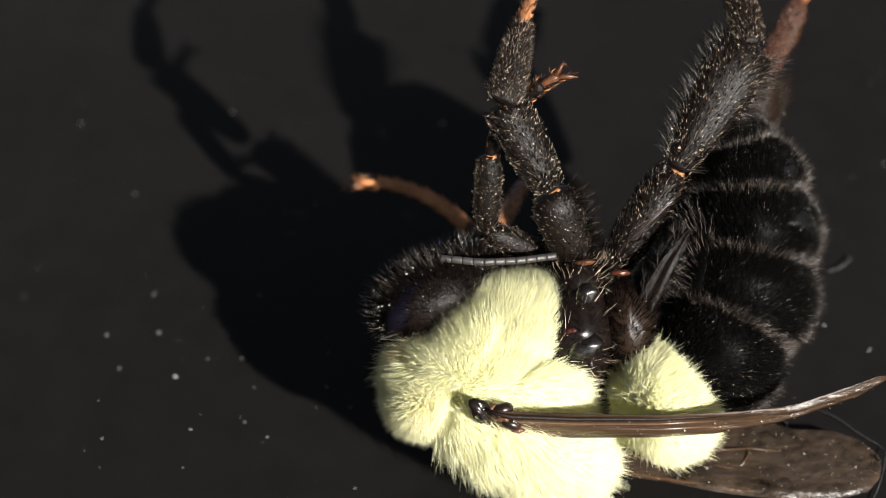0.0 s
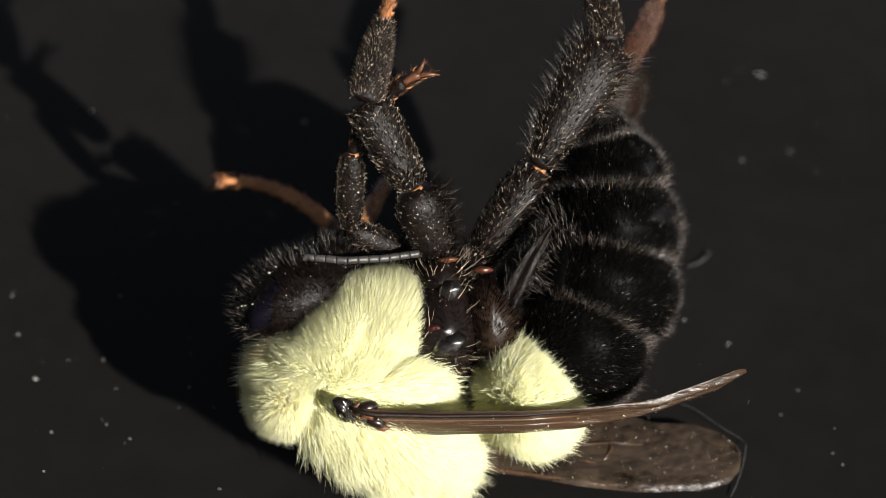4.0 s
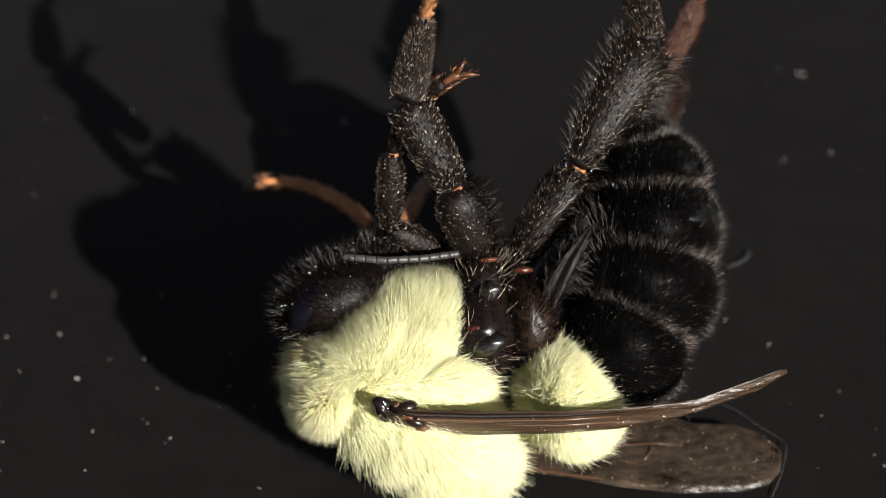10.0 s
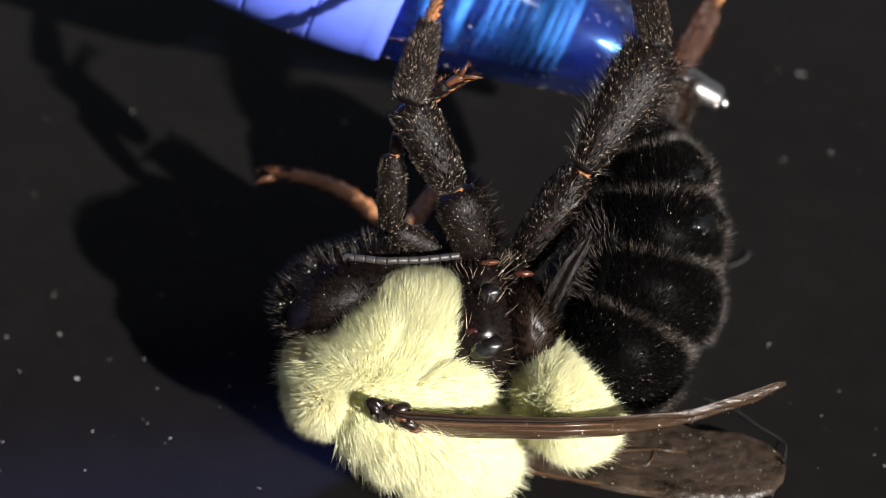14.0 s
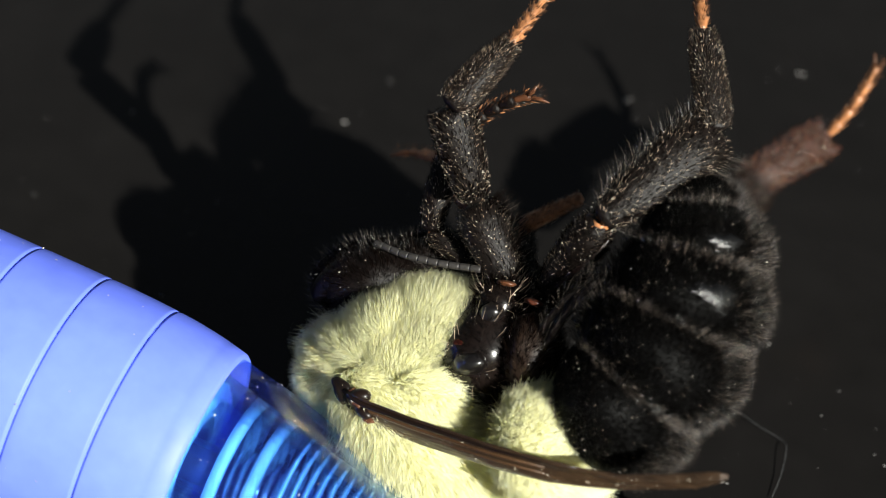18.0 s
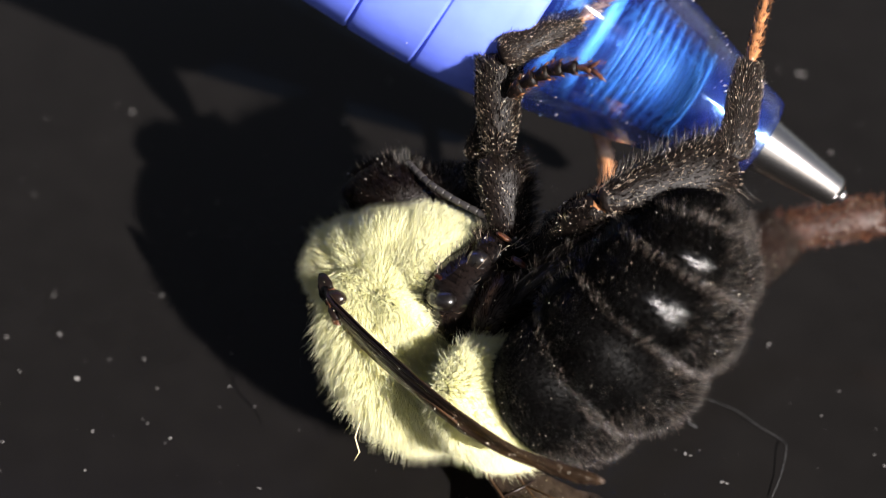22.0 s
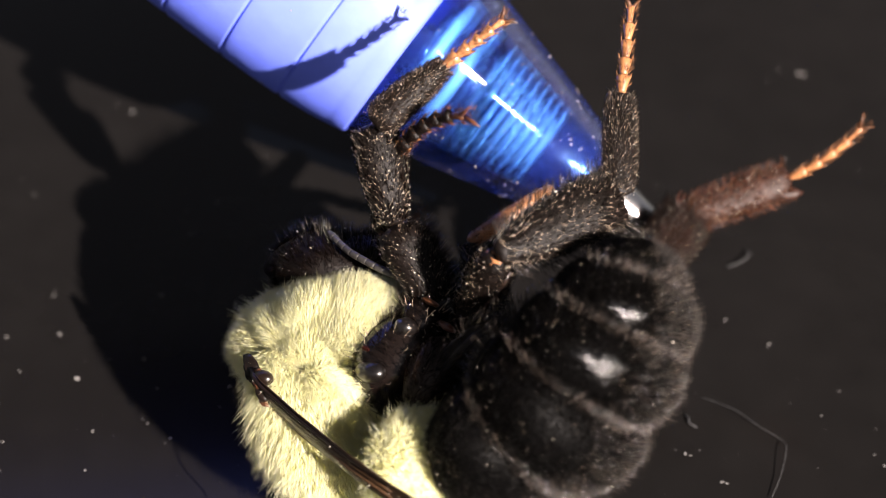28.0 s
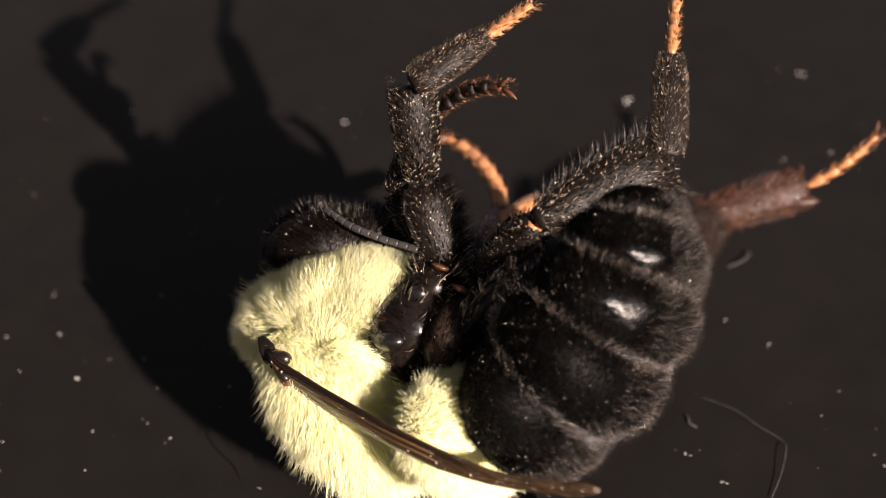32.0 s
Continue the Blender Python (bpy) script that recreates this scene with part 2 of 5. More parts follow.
def hairs(roots, ways, lengths, width, bend, rng):
    """Tapered three-sided hairs, each bent once, as one triangle mesh."""
    n = len(roots)
    ways = ways / np.linalg.norm(ways, axis=1, keepdims=True)
    ref = rng.normal(size=(n, 3))
    s = np.cross(ways, ref)
    s /= np.linalg.norm(s, axis=1, keepdims=True)
    u = np.cross(ways, s)
    lengths = lengths[:, None]
    mid = roots + ways * lengths * 0.55
    bent = ways + bend
    bent /= np.linalg.norm(bent, axis=1, keepdims=True)
    tip = mid + bent * lengths * 0.45
    verts = np.zeros((n, 7, 3))
    for i in range(3):
        a = 2 * math.pi * i / 3
        o = math.cos(a) * s + math.sin(a) * u
        verts[:, i] = roots + o * width * 0.5
        verts[:, 3 + i] = mid + o * width * 0.4
    verts[:, 6] = tip
    tri = []
    for i in range(3):
        j = (i + 1) % 3
        tri += [(i, j, 3 + j), (i, 3 + j, 3 + i), (3 + i, 3 + j, 6)]
    faces = (np.arange(n)[:, None, None] * 7 + np.array(tri)[None]).reshape(-1, 3)
    return verts.reshape(-1, 3), faces


def straight_hairs(roots, ways, lengths, width, rng):
    """Short straight underfur: three triangles each."""
    n = len(roots)
    ways = ways / np.linalg.norm(ways, axis=1, keepdims=True)
    s = np.cross(ways, rng.normal(size=(n, 3)))
    s /= np.linalg.norm(s, axis=1, keepdims=True)
    u = np.cross(ways, s)
    verts = np.zeros((n, 4, 3))
    for i in range(3):
        a = 2 * math.pi * i / 3
        verts[:, i] = roots + (math.cos(a) * s + math.sin(a) * u) * width * 0.5
    verts[:, 3] = roots + ways * lengths[:, None]
    faces = (np.arange(n)[:, None, None] * 4 + np.array([(0, 1, 3), (1, 2, 3), (2, 0, 3)])[None]).reshape(-1, 3)
    return verts.reshape(-1, 3), faces


class Lobe:
    """An ellipsoid of the body, on which pile grows."""

    def __init__(self, c, r, rot=None, p=2.0):
        self.p = p
        self.c, self.r = np.array(c, dtype=float), np.array(r, dtype=float)
        self.rot = np.eye(3) if rot is None else rot

    def inside(self, p, grow=1.0):
        q = (p - self.c) @ self.rot / (self.r * grow)
        return (np.abs(q) ** self.p).sum(axis=1) < 1

    def sample(self, n, rng):
        d = rng.normal(size=(n, 3))
        d /= np.linalg.norm(d, axis=1, keepdims=True)
        area = np.linalg.norm(d / self.r, axis=1)
        d = d[rng.random(n) < area / area.max()]
        d = d / (np.abs(d) ** self.p).sum(axis=1, keepdims=True) ** (1 / self.p)
        p = self.c + (d * self.r) @ self.rot.T
        nrm = (np.sign(d) * np.abs(d) ** (self.p - 1) / self.r) @ self.rot.T
        return p, nrm / np.linalg.norm(nrm, axis=1, keepdims=True)


def pile(lobe, n, length, width, lean, seed, others=(), keep=None, mess=0.3, droop=0.35, low=0.6, under=False):
    """Pile on a lobe, leaning along a direction, thinned where other lobes cover it."""
    rng = np.random.default_rng(seed)
    p, nrm = lobe.sample(n, rng)
    ok = np.ones(len(p), dtype=bool)
    for o in others:
        ok &= ~o.inside(p)
    if keep is not None:
        ok &= keep(p, nrm)
    p, nrm = p[ok], nrm[ok]
    # tufts: neighbouring hairs lean alike
    tuft = np.array([noise.noise_vector(V3(q * 0.9)) + 0.3 * noise.noise_vector(V3(q * 3.5)) + 0.3 * noise.noise_vector(V3(q * 9.0)) for q in p]).reshape(-1, 3)
    lean = np.array(lean, dtype=float)
    way = nrm + lean + 0.4 * tuft + mess * rng.normal(size=p.shape) * 0.5
    size = length * (low + (1.15 - low) * rng.random(len(p)))
    if under:
        return straight_hairs(p - nrm * 0.05, way, size, width, rng)
    bend = lean * droop + 0.25 * tuft + 0.2 * rng.normal(size=p.shape)
    return hairs(p - nrm * 0.05, way, size, width, bend, rng)


def fur(name, shape, mat, parent, label=""):
    return tagged(part(name, shape, mat, parent, label), kind="stuff")


def pale_grains(points, size, seed, parent):
    """Tiny pale tetrahedra: glints painted as grains in the hair, specks on wings."""
    rng = np.random.default_rng(seed)
    n = len(points)
    base = np.array([(1, 1, 1), (1, -1, -1), (-1, 1, -1), (-1, -1, 1)]) * 0.6
    v = np.asarray(points)[:, None, :] + (base[None] + 0.5 * rng.normal(size=(n, 4, 3))) * (size * (0.35 + rng.random(n) ** 2))[:, None, None]
    f = (np.arange(n)[:, None, None] * 4 + np.array([(0, 1, 2), (0, 3, 1), (0, 2, 3), (1, 3, 2)])[None]).reshape(-1, 3)
    return tagged(part("pale_grains", (v.reshape(-1, 3), f), GLINT_DUST, parent, "pale grains: painted glints in hair, specks on wings", smooth=False), kind="stuff")


# painted glints: pale grains strewn over the hair of a lobe
def grains_on(lobe, n, reach, size, seed, parent, others=()):
    rng = np.random.default_rng(seed)
    p, nrm = lobe.sample(n, rng)
    ok = np.ones(len(p), dtype=bool)
    for o in others:
        ok &= ~o.inside(p)
    p, nrm = p[ok], nrm[ok]
    return pale_grains(p + nrm * reach * (0.3 + rng.random((len(p), 1))), size, seed, parent)


# ---- setting ----
def slab(x0, x1, y0, y1, z0, z1, bevel):
    bm = bmesh.new()
    bmesh.ops.create_cube(bm, size=1)
    bmesh.ops.scale(bm, vec=((x1 - x0), (y1 - y0), (z1 - z0)), verts=bm.verts)
    bmesh.ops.translate(bm, vec=((x0 + x1) / 2, (y0 + y1) / 2, (z0 + z1) / 2), verts=bm.verts)
    bmesh.ops.bevel(bm, geom=bm.edges[:], offset=bevel, segments=2, affect="EDGES")
    bm.verts.ensure_lookup_table()
    v = np.array([vv.co[:] for vv in bm.verts])
    f = [tuple(q.index for q in face.verts) for face in bm.faces]
    bm.free()
    return v, f


ground = part("ground", slab(-20000, 20000, -20000, 20000, -800, -750, 5), FLOOR, smooth=False)
tagged(ground, "plain grey concrete ground under the table", "ground", kind="structure")
table = part("table_top", slab(-450, 450, -350, 350, -25, 0, 3), TABLE, smooth=False)
tagged(table, "glossy black plastic table top with pale dust", "table top", kind="structure")
for x in (-390, 390):
    for y in (-290, 290):
        part("leg", slab(x - 20, x + 20, y - 20, y + 20, -750, -24, 3), TABLE, table, smooth=False)

# ---- bumblebee ----
bee = new("bumblebee")
bee.empty_display_size = 0.005
tagged(bee, "dead bumblebee with pale yellow thorax, lying on its back", "bumblebee")

dorsum = Lobe((0.75, -1.28, 0.1), (4.2, 2.1, 3.9), turn(0, 0, -33))
shoulder = Lobe((-1.3, 0.8, 1.3), (1.9, 1.1, 2.5), turn(0, 0, -8))
cheek = Lobe((-0.5, 1.95, 1.55), (1.7, 0.95, 2.3), turn(0, 0, 38), 2.4)
pleuron = Lobe((0.95, 2.05, 0.75), (2.15, 1.75, 2.35), turn(-14, 14, 10), 2.8)
flank = Lobe((1.55, 0.05, 1.95), (2.0, 0.85, 1.45), turn(0, -22, 0))
saddle = Lobe((0.3, 0.75, 1.4), (2.3, 1.5, 2.1), turn(0, 0, -20))
farside = Lobe((0.8, 1.6, -1.8), (2.2, 2.3, 1.9))
brow = Lobe((-1.75, 0.3, 1.35), (1.75, 1.35, 2.1), turn(0, 10, -32), 2.4)
nape = Lobe((-0.8, 1.4, 1.9), (1.2, 1.0, 1.6), turn(0, 0, 30))
collar = Lobe((-2.3, -0.3, 0.8), (1.3, 1.4, 2.8), turn(0, 0, -35))
chest = Lobe((3.6, 2.2, 0.65), (1.8, 2.25, 2.55))
waist = Lobe((4.15, 1.9, 0.0), (0.95, 2.1, 2.3))
sternum = Lobe((3.55, 4.1, 0.4), (1.3, 1.3, 1.9))
yellows = (dorsum, pleuron, flank, farside, collar, saddle, shoulder, cheek, nape, brow)


def shell(lobe, rough=0.06, nu=36, nv=20):
    return ellipsoid(lobe.c, lobe.r, lobe.rot, nu, nv, rough, lobe.p)


thorax = part("thorax", shell(dorsum), SKIN, bee, "back of the thorax under dense pale yellow hair")
plates = {}
for word, o in (("flank_plate", pleuron), ("wing_plate", flank), ("flank_plate", farside), ("collar_plate", collar), ("shoulder_plate", saddle), ("shoulder_plate", shoulder), ("flank_plate", cheek), ("collar_plate", nape), ("collar_plate", brow)):
    plates[id(o)] = part(word, shell(o), SKIN, bee)


def without(o, group):
    return [q for q in group if q is not o]


bare = yellows + (chest,)


fur("fur", pile(dorsum, 90000, 1.2, 0.032, (0.85, -0.5, 0.1), 1, without(dorsum, yellows + (chest,)), mess=0.2, low=0.5), YELLOW, thorax, "pale yellow back hair")
fur("fur", pile(pleuron, 62000, 0.85, 0.031, (0.2, 0.9, 0), 2, without(pleuron, bare), mess=0.12), YELLOW, plates[id(pleuron)], "pale yellow flank hair")
fur("fur", pile(flank, 30000, 1.0, 0.027, (1.15, -0.1, 0), 3, without(flank, bare), mess=0.14), YELLOW, plates[id(flank)], "pale yellow hair above the wing base")
fur("fur", pile(saddle, 24000, 0.85, 0.027, (0.2, 0.8, 0.1), 7, without(saddle, bare), mess=0.14), YELLOW, plates[id(saddle)])
fur("fur", pile(shoulder, 25000, 0.8, 0.03, (-0.3, 0.5, 0.1), 8, without(shoulder, yellows), mess=0.14), YELLOW, plates[id(shoulder)])
fur("fur", pile(cheek, 24000, 0.85, 0.027, (-0.4, 0.9, 0.1), 9, without(cheek, bare), mess=0.12), YELLOW, plates[id(cheek)])
fur("fur", pile(nape, 22000, 0.7, 0.024, (-0.4, 0.7, 0.2), 16, without(nape, bare), mess=0.14), YELLOW, plates[id(nape)])
TAN_SHADE = 0.1                         # where the yellow of the collar turns tan: shade painted into the hair
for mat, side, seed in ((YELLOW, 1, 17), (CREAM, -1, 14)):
    fur("fur", pile(brow, 36000, 1.0, 0.028, (-0.6, -0.35, 0.1), seed, without(brow, yellows), keep=lambda p, n, q=side: (n[:, 2] + 0.12 * np.sin(4 * p[:, 1]) - 0.5 * n[:, 1] - TAN_SHADE) * q > 0, mess=0.16), mat, plates[id(brow)], "" if side > 0 else "collar hair tinted tan for its shaded side")
fur("fur", pile(farside, 12000, 0.8, 0.035, (0.1, 0.3, 0), 4, without(farside, yellows)), YELLOW, plates[id(farside)])
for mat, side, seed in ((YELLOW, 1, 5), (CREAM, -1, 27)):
    fur("fur", pile(collar, 24000, 0.85, 0.032, (-0.2, 0.2, 0), seed, without(collar, yellows), keep=lambda p, n, q=side: (n[:, 2] + 0.12 * np.sin(4 * p[:, 1]) - 0.5 * n[:, 1] - TAN_SHADE) * q > 0, mess=0.2), mat, plates[id(collar)], "" if side > 0 else "lower collar hair tinted tan for shade")
for k, (o, n, lean, mat) in enumerate(((dorsum, 95000, (0.7, -0.4, 0.1), YELLOW), (pleuron, 56000, (0.15, 0.7, 0), YELLOW), (flank, 26000, (0.9, -0.1, 0), YELLOW), (saddle, 22000, (0.2, 0.6, 0.1), YELLOW), (cheek, 22000, (-0.3, 0.7, 0.1), YELLOW), (nape, 20000, (-0.3, 0.5, 0.2), YELLOW), (shoulder, 22000, (-0.3, 0.2, 0.1), YELLOW), (brow, 30000, (-0.5, -0.3, 0.1), YELLOW), (collar, 18000, (-0.2, 0.2, 0), CREAM))):
    fur("underfur", pile(o, n, 0.75, 0.03, lean, 200 + k, without(o, bare), mess=0.3, under=True), mat, thorax if o is dorsum else plates[id(o)])
for k, (o, n, size, lean, mat) in enumerate(((dorsum, 9000, 1.6, (0.75, -0.45, 0.1), YELLOW), (pleuron, 3600, 1.0, (0.2, 0.9, 0.1), YELLOW), (flank, 2600, 1.4, (1.1, -0.1, 0), YELLOW), (cheek, 900, 1.0, (-0.4, 0.9, 0.1), YELLOW), (brow, 2600, 1.35, (-0.5, -0.2, 0), YELLOW), (collar, 2400, 0.95, (-0.4, -0.2, 0), YELLOW))):
    fur("fur", pile(o, n, size, 0.027, lean, 230 + k, without(o, bare), mess=0.25, low=0.7), mat, thorax if o is dorsum else plates[id(o)], "long guard hairs")
fur("fur", pile(collar, 2600, 0.95, 0.026, (-0.4, 0.2, 0), 6, without(collar, yellows), keep=lambda p, n: p[:, 1] > 0.4), MIXED, plates[id(collar)], "dusky collar hair")
for k, (word, o, n) in enumerate((("chest", chest, 3500), ("waist", waist, 2400), ("sternum", sternum, 3500))):
    plate = part(word, shell(o), SHINY, bee, "shiny black underside of the thorax")
    fur("fur", pile(o, int(n * 0.7), 0.6, 0.022, (0.3, 0.3, 0.1), 10 + k, without(o, (chest, waist, sternum, pleuron, flank))), BRISTLE, plate)
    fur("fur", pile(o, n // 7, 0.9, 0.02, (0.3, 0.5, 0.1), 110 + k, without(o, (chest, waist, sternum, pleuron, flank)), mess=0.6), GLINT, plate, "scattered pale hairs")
    grains_on(o, 260, 0.2, 0.026, 115 + k, plate, without(o, (chest, waist, sternum, pleuron, flank)))

fur("stray_hair", tube([(4.071, -4.104, 3.349), (4.243, -4.457, 3.408), (4.200, -4.798, 3.249), (4.334, -5.033, 3.047), (4.459, -5.249, 2.849), (4.376, -5.703, 2.749)], [0.02, 0.03, 0.03, 0.03, 0.03, 0.01], 6), CREAM, thorax, "loose pale hair")
coxa = part("coxa", ellipsoid((5.65, 2.6, 1.35), (1.1, 1.7, 1.35), turn(0, 0, 12), 24, 14, 0.08), UMBER, bee, "dark brown hind coxa")
fur("fur", pile(Lobe((5.65, 2.6, 1.35), (1.1, 1.7, 1.35), turn(0, 0, 12)), 3500, 0.45, 0.022, (0.2, 0.6, 0), 15), BRISTLE, coxa)
grains_on(Lobe((5.65, 2.6, 1.35), (1.1, 1.7, 1.35), turn(0, 0, 12)), 120, 0.2, 0.026, 18, coxa)
for c, r, a, mat in (((3.9, 5.0, 1.75), (0.42, 0.12, 0.3), 5, AMBER), ((4.95, 3.2, 2.05), (0.14, 0.3, 0.2), -15, AMBER), ((5.3, 4.6, 1.8), (0.4, 0.14, 0.3), 0, BROWN), ((3.3, 3.75, 1.9), (0.42, 0.36, 0.36), 60, RUSSET), ((3.0, 3.3, 2.2), (0.14, 0.36, 0.2), 20, BROWN), ((4.35, 2.75, 2.0), (0.32, 0.14, 0.2), 10, BROWN), ((3.95, 1.7, 2.98), (0.7, 0.44, 0.4), 20, GLOSS), ((4.0, 3.75, 2.4), (0.5, 0.4, 0.5), 35, GLOSS), ((3.35, 2.35, 2.95), (0.36, 0.2, 0.3), 10, WINE)):
    part("trochanter" if mat is not GLOSS else "pleural_plate", ellipsoid(c, r, turn(0, 0, a), 16, 10, 0.2), mat, bee, "reddish amber hip joint" if mat is not GLOSS else "polished black plate")

# head
skull = Lobe((-2.2, 3.5, 1.3), (2.4, 1.65, 2.35), turn(0, 0, 22))
face = Lobe((-1.0, 4.8, 0.6), (1.6, 1.0, 1.5), turn(0, 0, 20))
head = part("head", joined(shell(skull, 0.04), shell(face, 0.05)), CHITIN, bee, "glossy black head bent down")
fur("fur", pile(skull, 7500, 0.45, 0.022, (-0.2, 0.3, 0), 20, (face, dorsum, pleuron, collar)), BRISTLE, head)
fur("fur", pile(face, 3500, 0.5, 0.022, (-0.3, 0.4, 0), 21, (skull,)), BRISTLE, head)
fur("fur", pile(skull, 3200, 0.8, 0.022, (-0.4, 0.4, 0), 22, (face, dorsum, pleuron, collar), keep=lambda p, n: (n[:, 2] < 0.6) & (n[:, 0] < 0.2)), GREY, head, "grey-tipped hair of the crown")
fur("fur", pile(face, 1500, 0.7, 0.022, (-0.3, 0.5, 0), 23, (skull,)), GREY, head, "grey-tipped hair of the face")
grains_on(skull, 420, 0.25, 0.034, 24, head, (dorsum, pleuron, collar))
grains_on(face, 150, 0.25, 0.028, 25, head, (skull,))
part("eye", ellipsoid((-2.95, 3.4, 2.95), (0.6, 1.4, 0.62), turn(0, -12, -38), 32, 18), EYE, head, "dark glossy compound eye")
part("mandible", ellipsoid((-0.1, 5.25, 0.8), (0.75, 0.28, 0.4), turn(0, 0, 20), 16, 10), SHINY, head)


def antenna(points, parent, r):
    pts = [V3(p) for p in points]
    base = part("antenna", tube([pts[0] + (pts[1] - pts[0]) * f for f in (0, 0.5, 0.97)], [r * 0.9, r * 1.05, r * 0.8], 10), CHITIN, parent)
    n = 11
    for i in range(n):
        def along(s):
            s = s * (len(pts) - 2) + 1
            k = min(int(s), len(pts) - 2)
            return pts[k].lerp(pts[k + 1], s - k)
        a, b = along(i / n), along((i + 0.985) / n)
        part("flagellomere", tube([a, a.lerp(b, 0.15), a.lerp(b, 0.85), b], [r * 0.95, r, r * 1.02, r * 0.96], 10), HORN, base)


antenna([(-2.2, 4.7, 1.9), (-1.75, 5.12, 2.8), (-0.2, 4.98, 2.85), (1.3, 5.05, 2.5), (2.75, 5.25, 1.95)], bee, 0.145)
antenna([(-2.0, 4.6, -0.9), (-1.4, 5.1, -1.2), (0.4, 5.0, -1.5), (2.4, 4.9, -1.2)], bee, 0.15)

# abdomen: overlapping tergites along a curl
TERGITES = [
    ((7.1, -0.5, 0.35), (1.55, 2.1, 3.2), 20),
    ((9.3, 1.75, 0.0), (2.4, 2.8, 3.7), 28),
    ((10.2, 4.1, -0.3), (2.5, 3.05, 3.9), 58),
    ((10.5, 6.4, -0.5), (2.3, 2.75, 3.7), 80),
    ((10.4, 8.3, -0.7), (1.8, 2.25, 3.05), 98),
    ((10.0, 9.6, -0.8), (1.2, 1.45, 2.1), 118),
]
abdomen_lobes = [Lobe(c, r, turn(0, 0, a)) for c, r, a in TERGITES]
belly = Lobe((8.6, 5.0, -0.6), (1.5, 3.2, 3.3), turn(0, 0, -8))
abdomen = part("abdomen", shell(belly, 0.08), VELVET, bee, "dark underside of the abdomen")
fur("fur", pile(belly, 5000, 0.8, 0.026, (-0.2, 0.7, 0), 39, abdomen_lobes), GREY, abdomen)
fur("fur", pile(belly, 2600, 0.9, 0.016, (0.1, 0.8, 0.2), 38, abdomen_lobes, mess=0.45), PALE_SHEEN, abdomen, "grey-brown hair of the belly")


def cap(lobe, facing, least):
    """A thin cap on a lobe, over the part that faces one way."""
    facing = facing / np.linalg.norm(facing)
    u = np.cross(facing, (0, 0, 1.0))
    u /= np.linalg.norm(u)
    v = np.cross(facing, u)
    verts, faces, n, rings = [], [], 28, 7
    for j in range(rings + 1):
        a = math.acos(least) * (0.02 + 0.98 * j / rings)
        for i in range(n):
            b = 2 * math.pi * i / n
            wob = a * (1 + 0.2 * math.sin(3 * b + 1) + 0.12 * math.sin(7 * b))
            way = math.cos(wob) * facing + math.sin(wob) * (math.cos(b) * u + math.sin(b) * v)
            d = (way @ lobe.rot) * lobe.r
            d /= np.linalg.norm(d)
            verts.append(lobe.c + lobe.rot @ (d * lobe.r * (1.035 - 0.04 * (j / rings) ** 2)))
    for j in range(rings):
        for i in range(n):
            faces.append((j * n + i, (j + 1) * n + i, (j + 1) * n + (i + 1) % n, j * n + (i + 1) % n))
    faces.append(tuple(range(n))[::-1])
    return np.array(verts), faces


GLINT_WAY = np.array((0.826, 0.2, 0.525))             # which way the added sun-glint patches of the fourth and fifth plates face
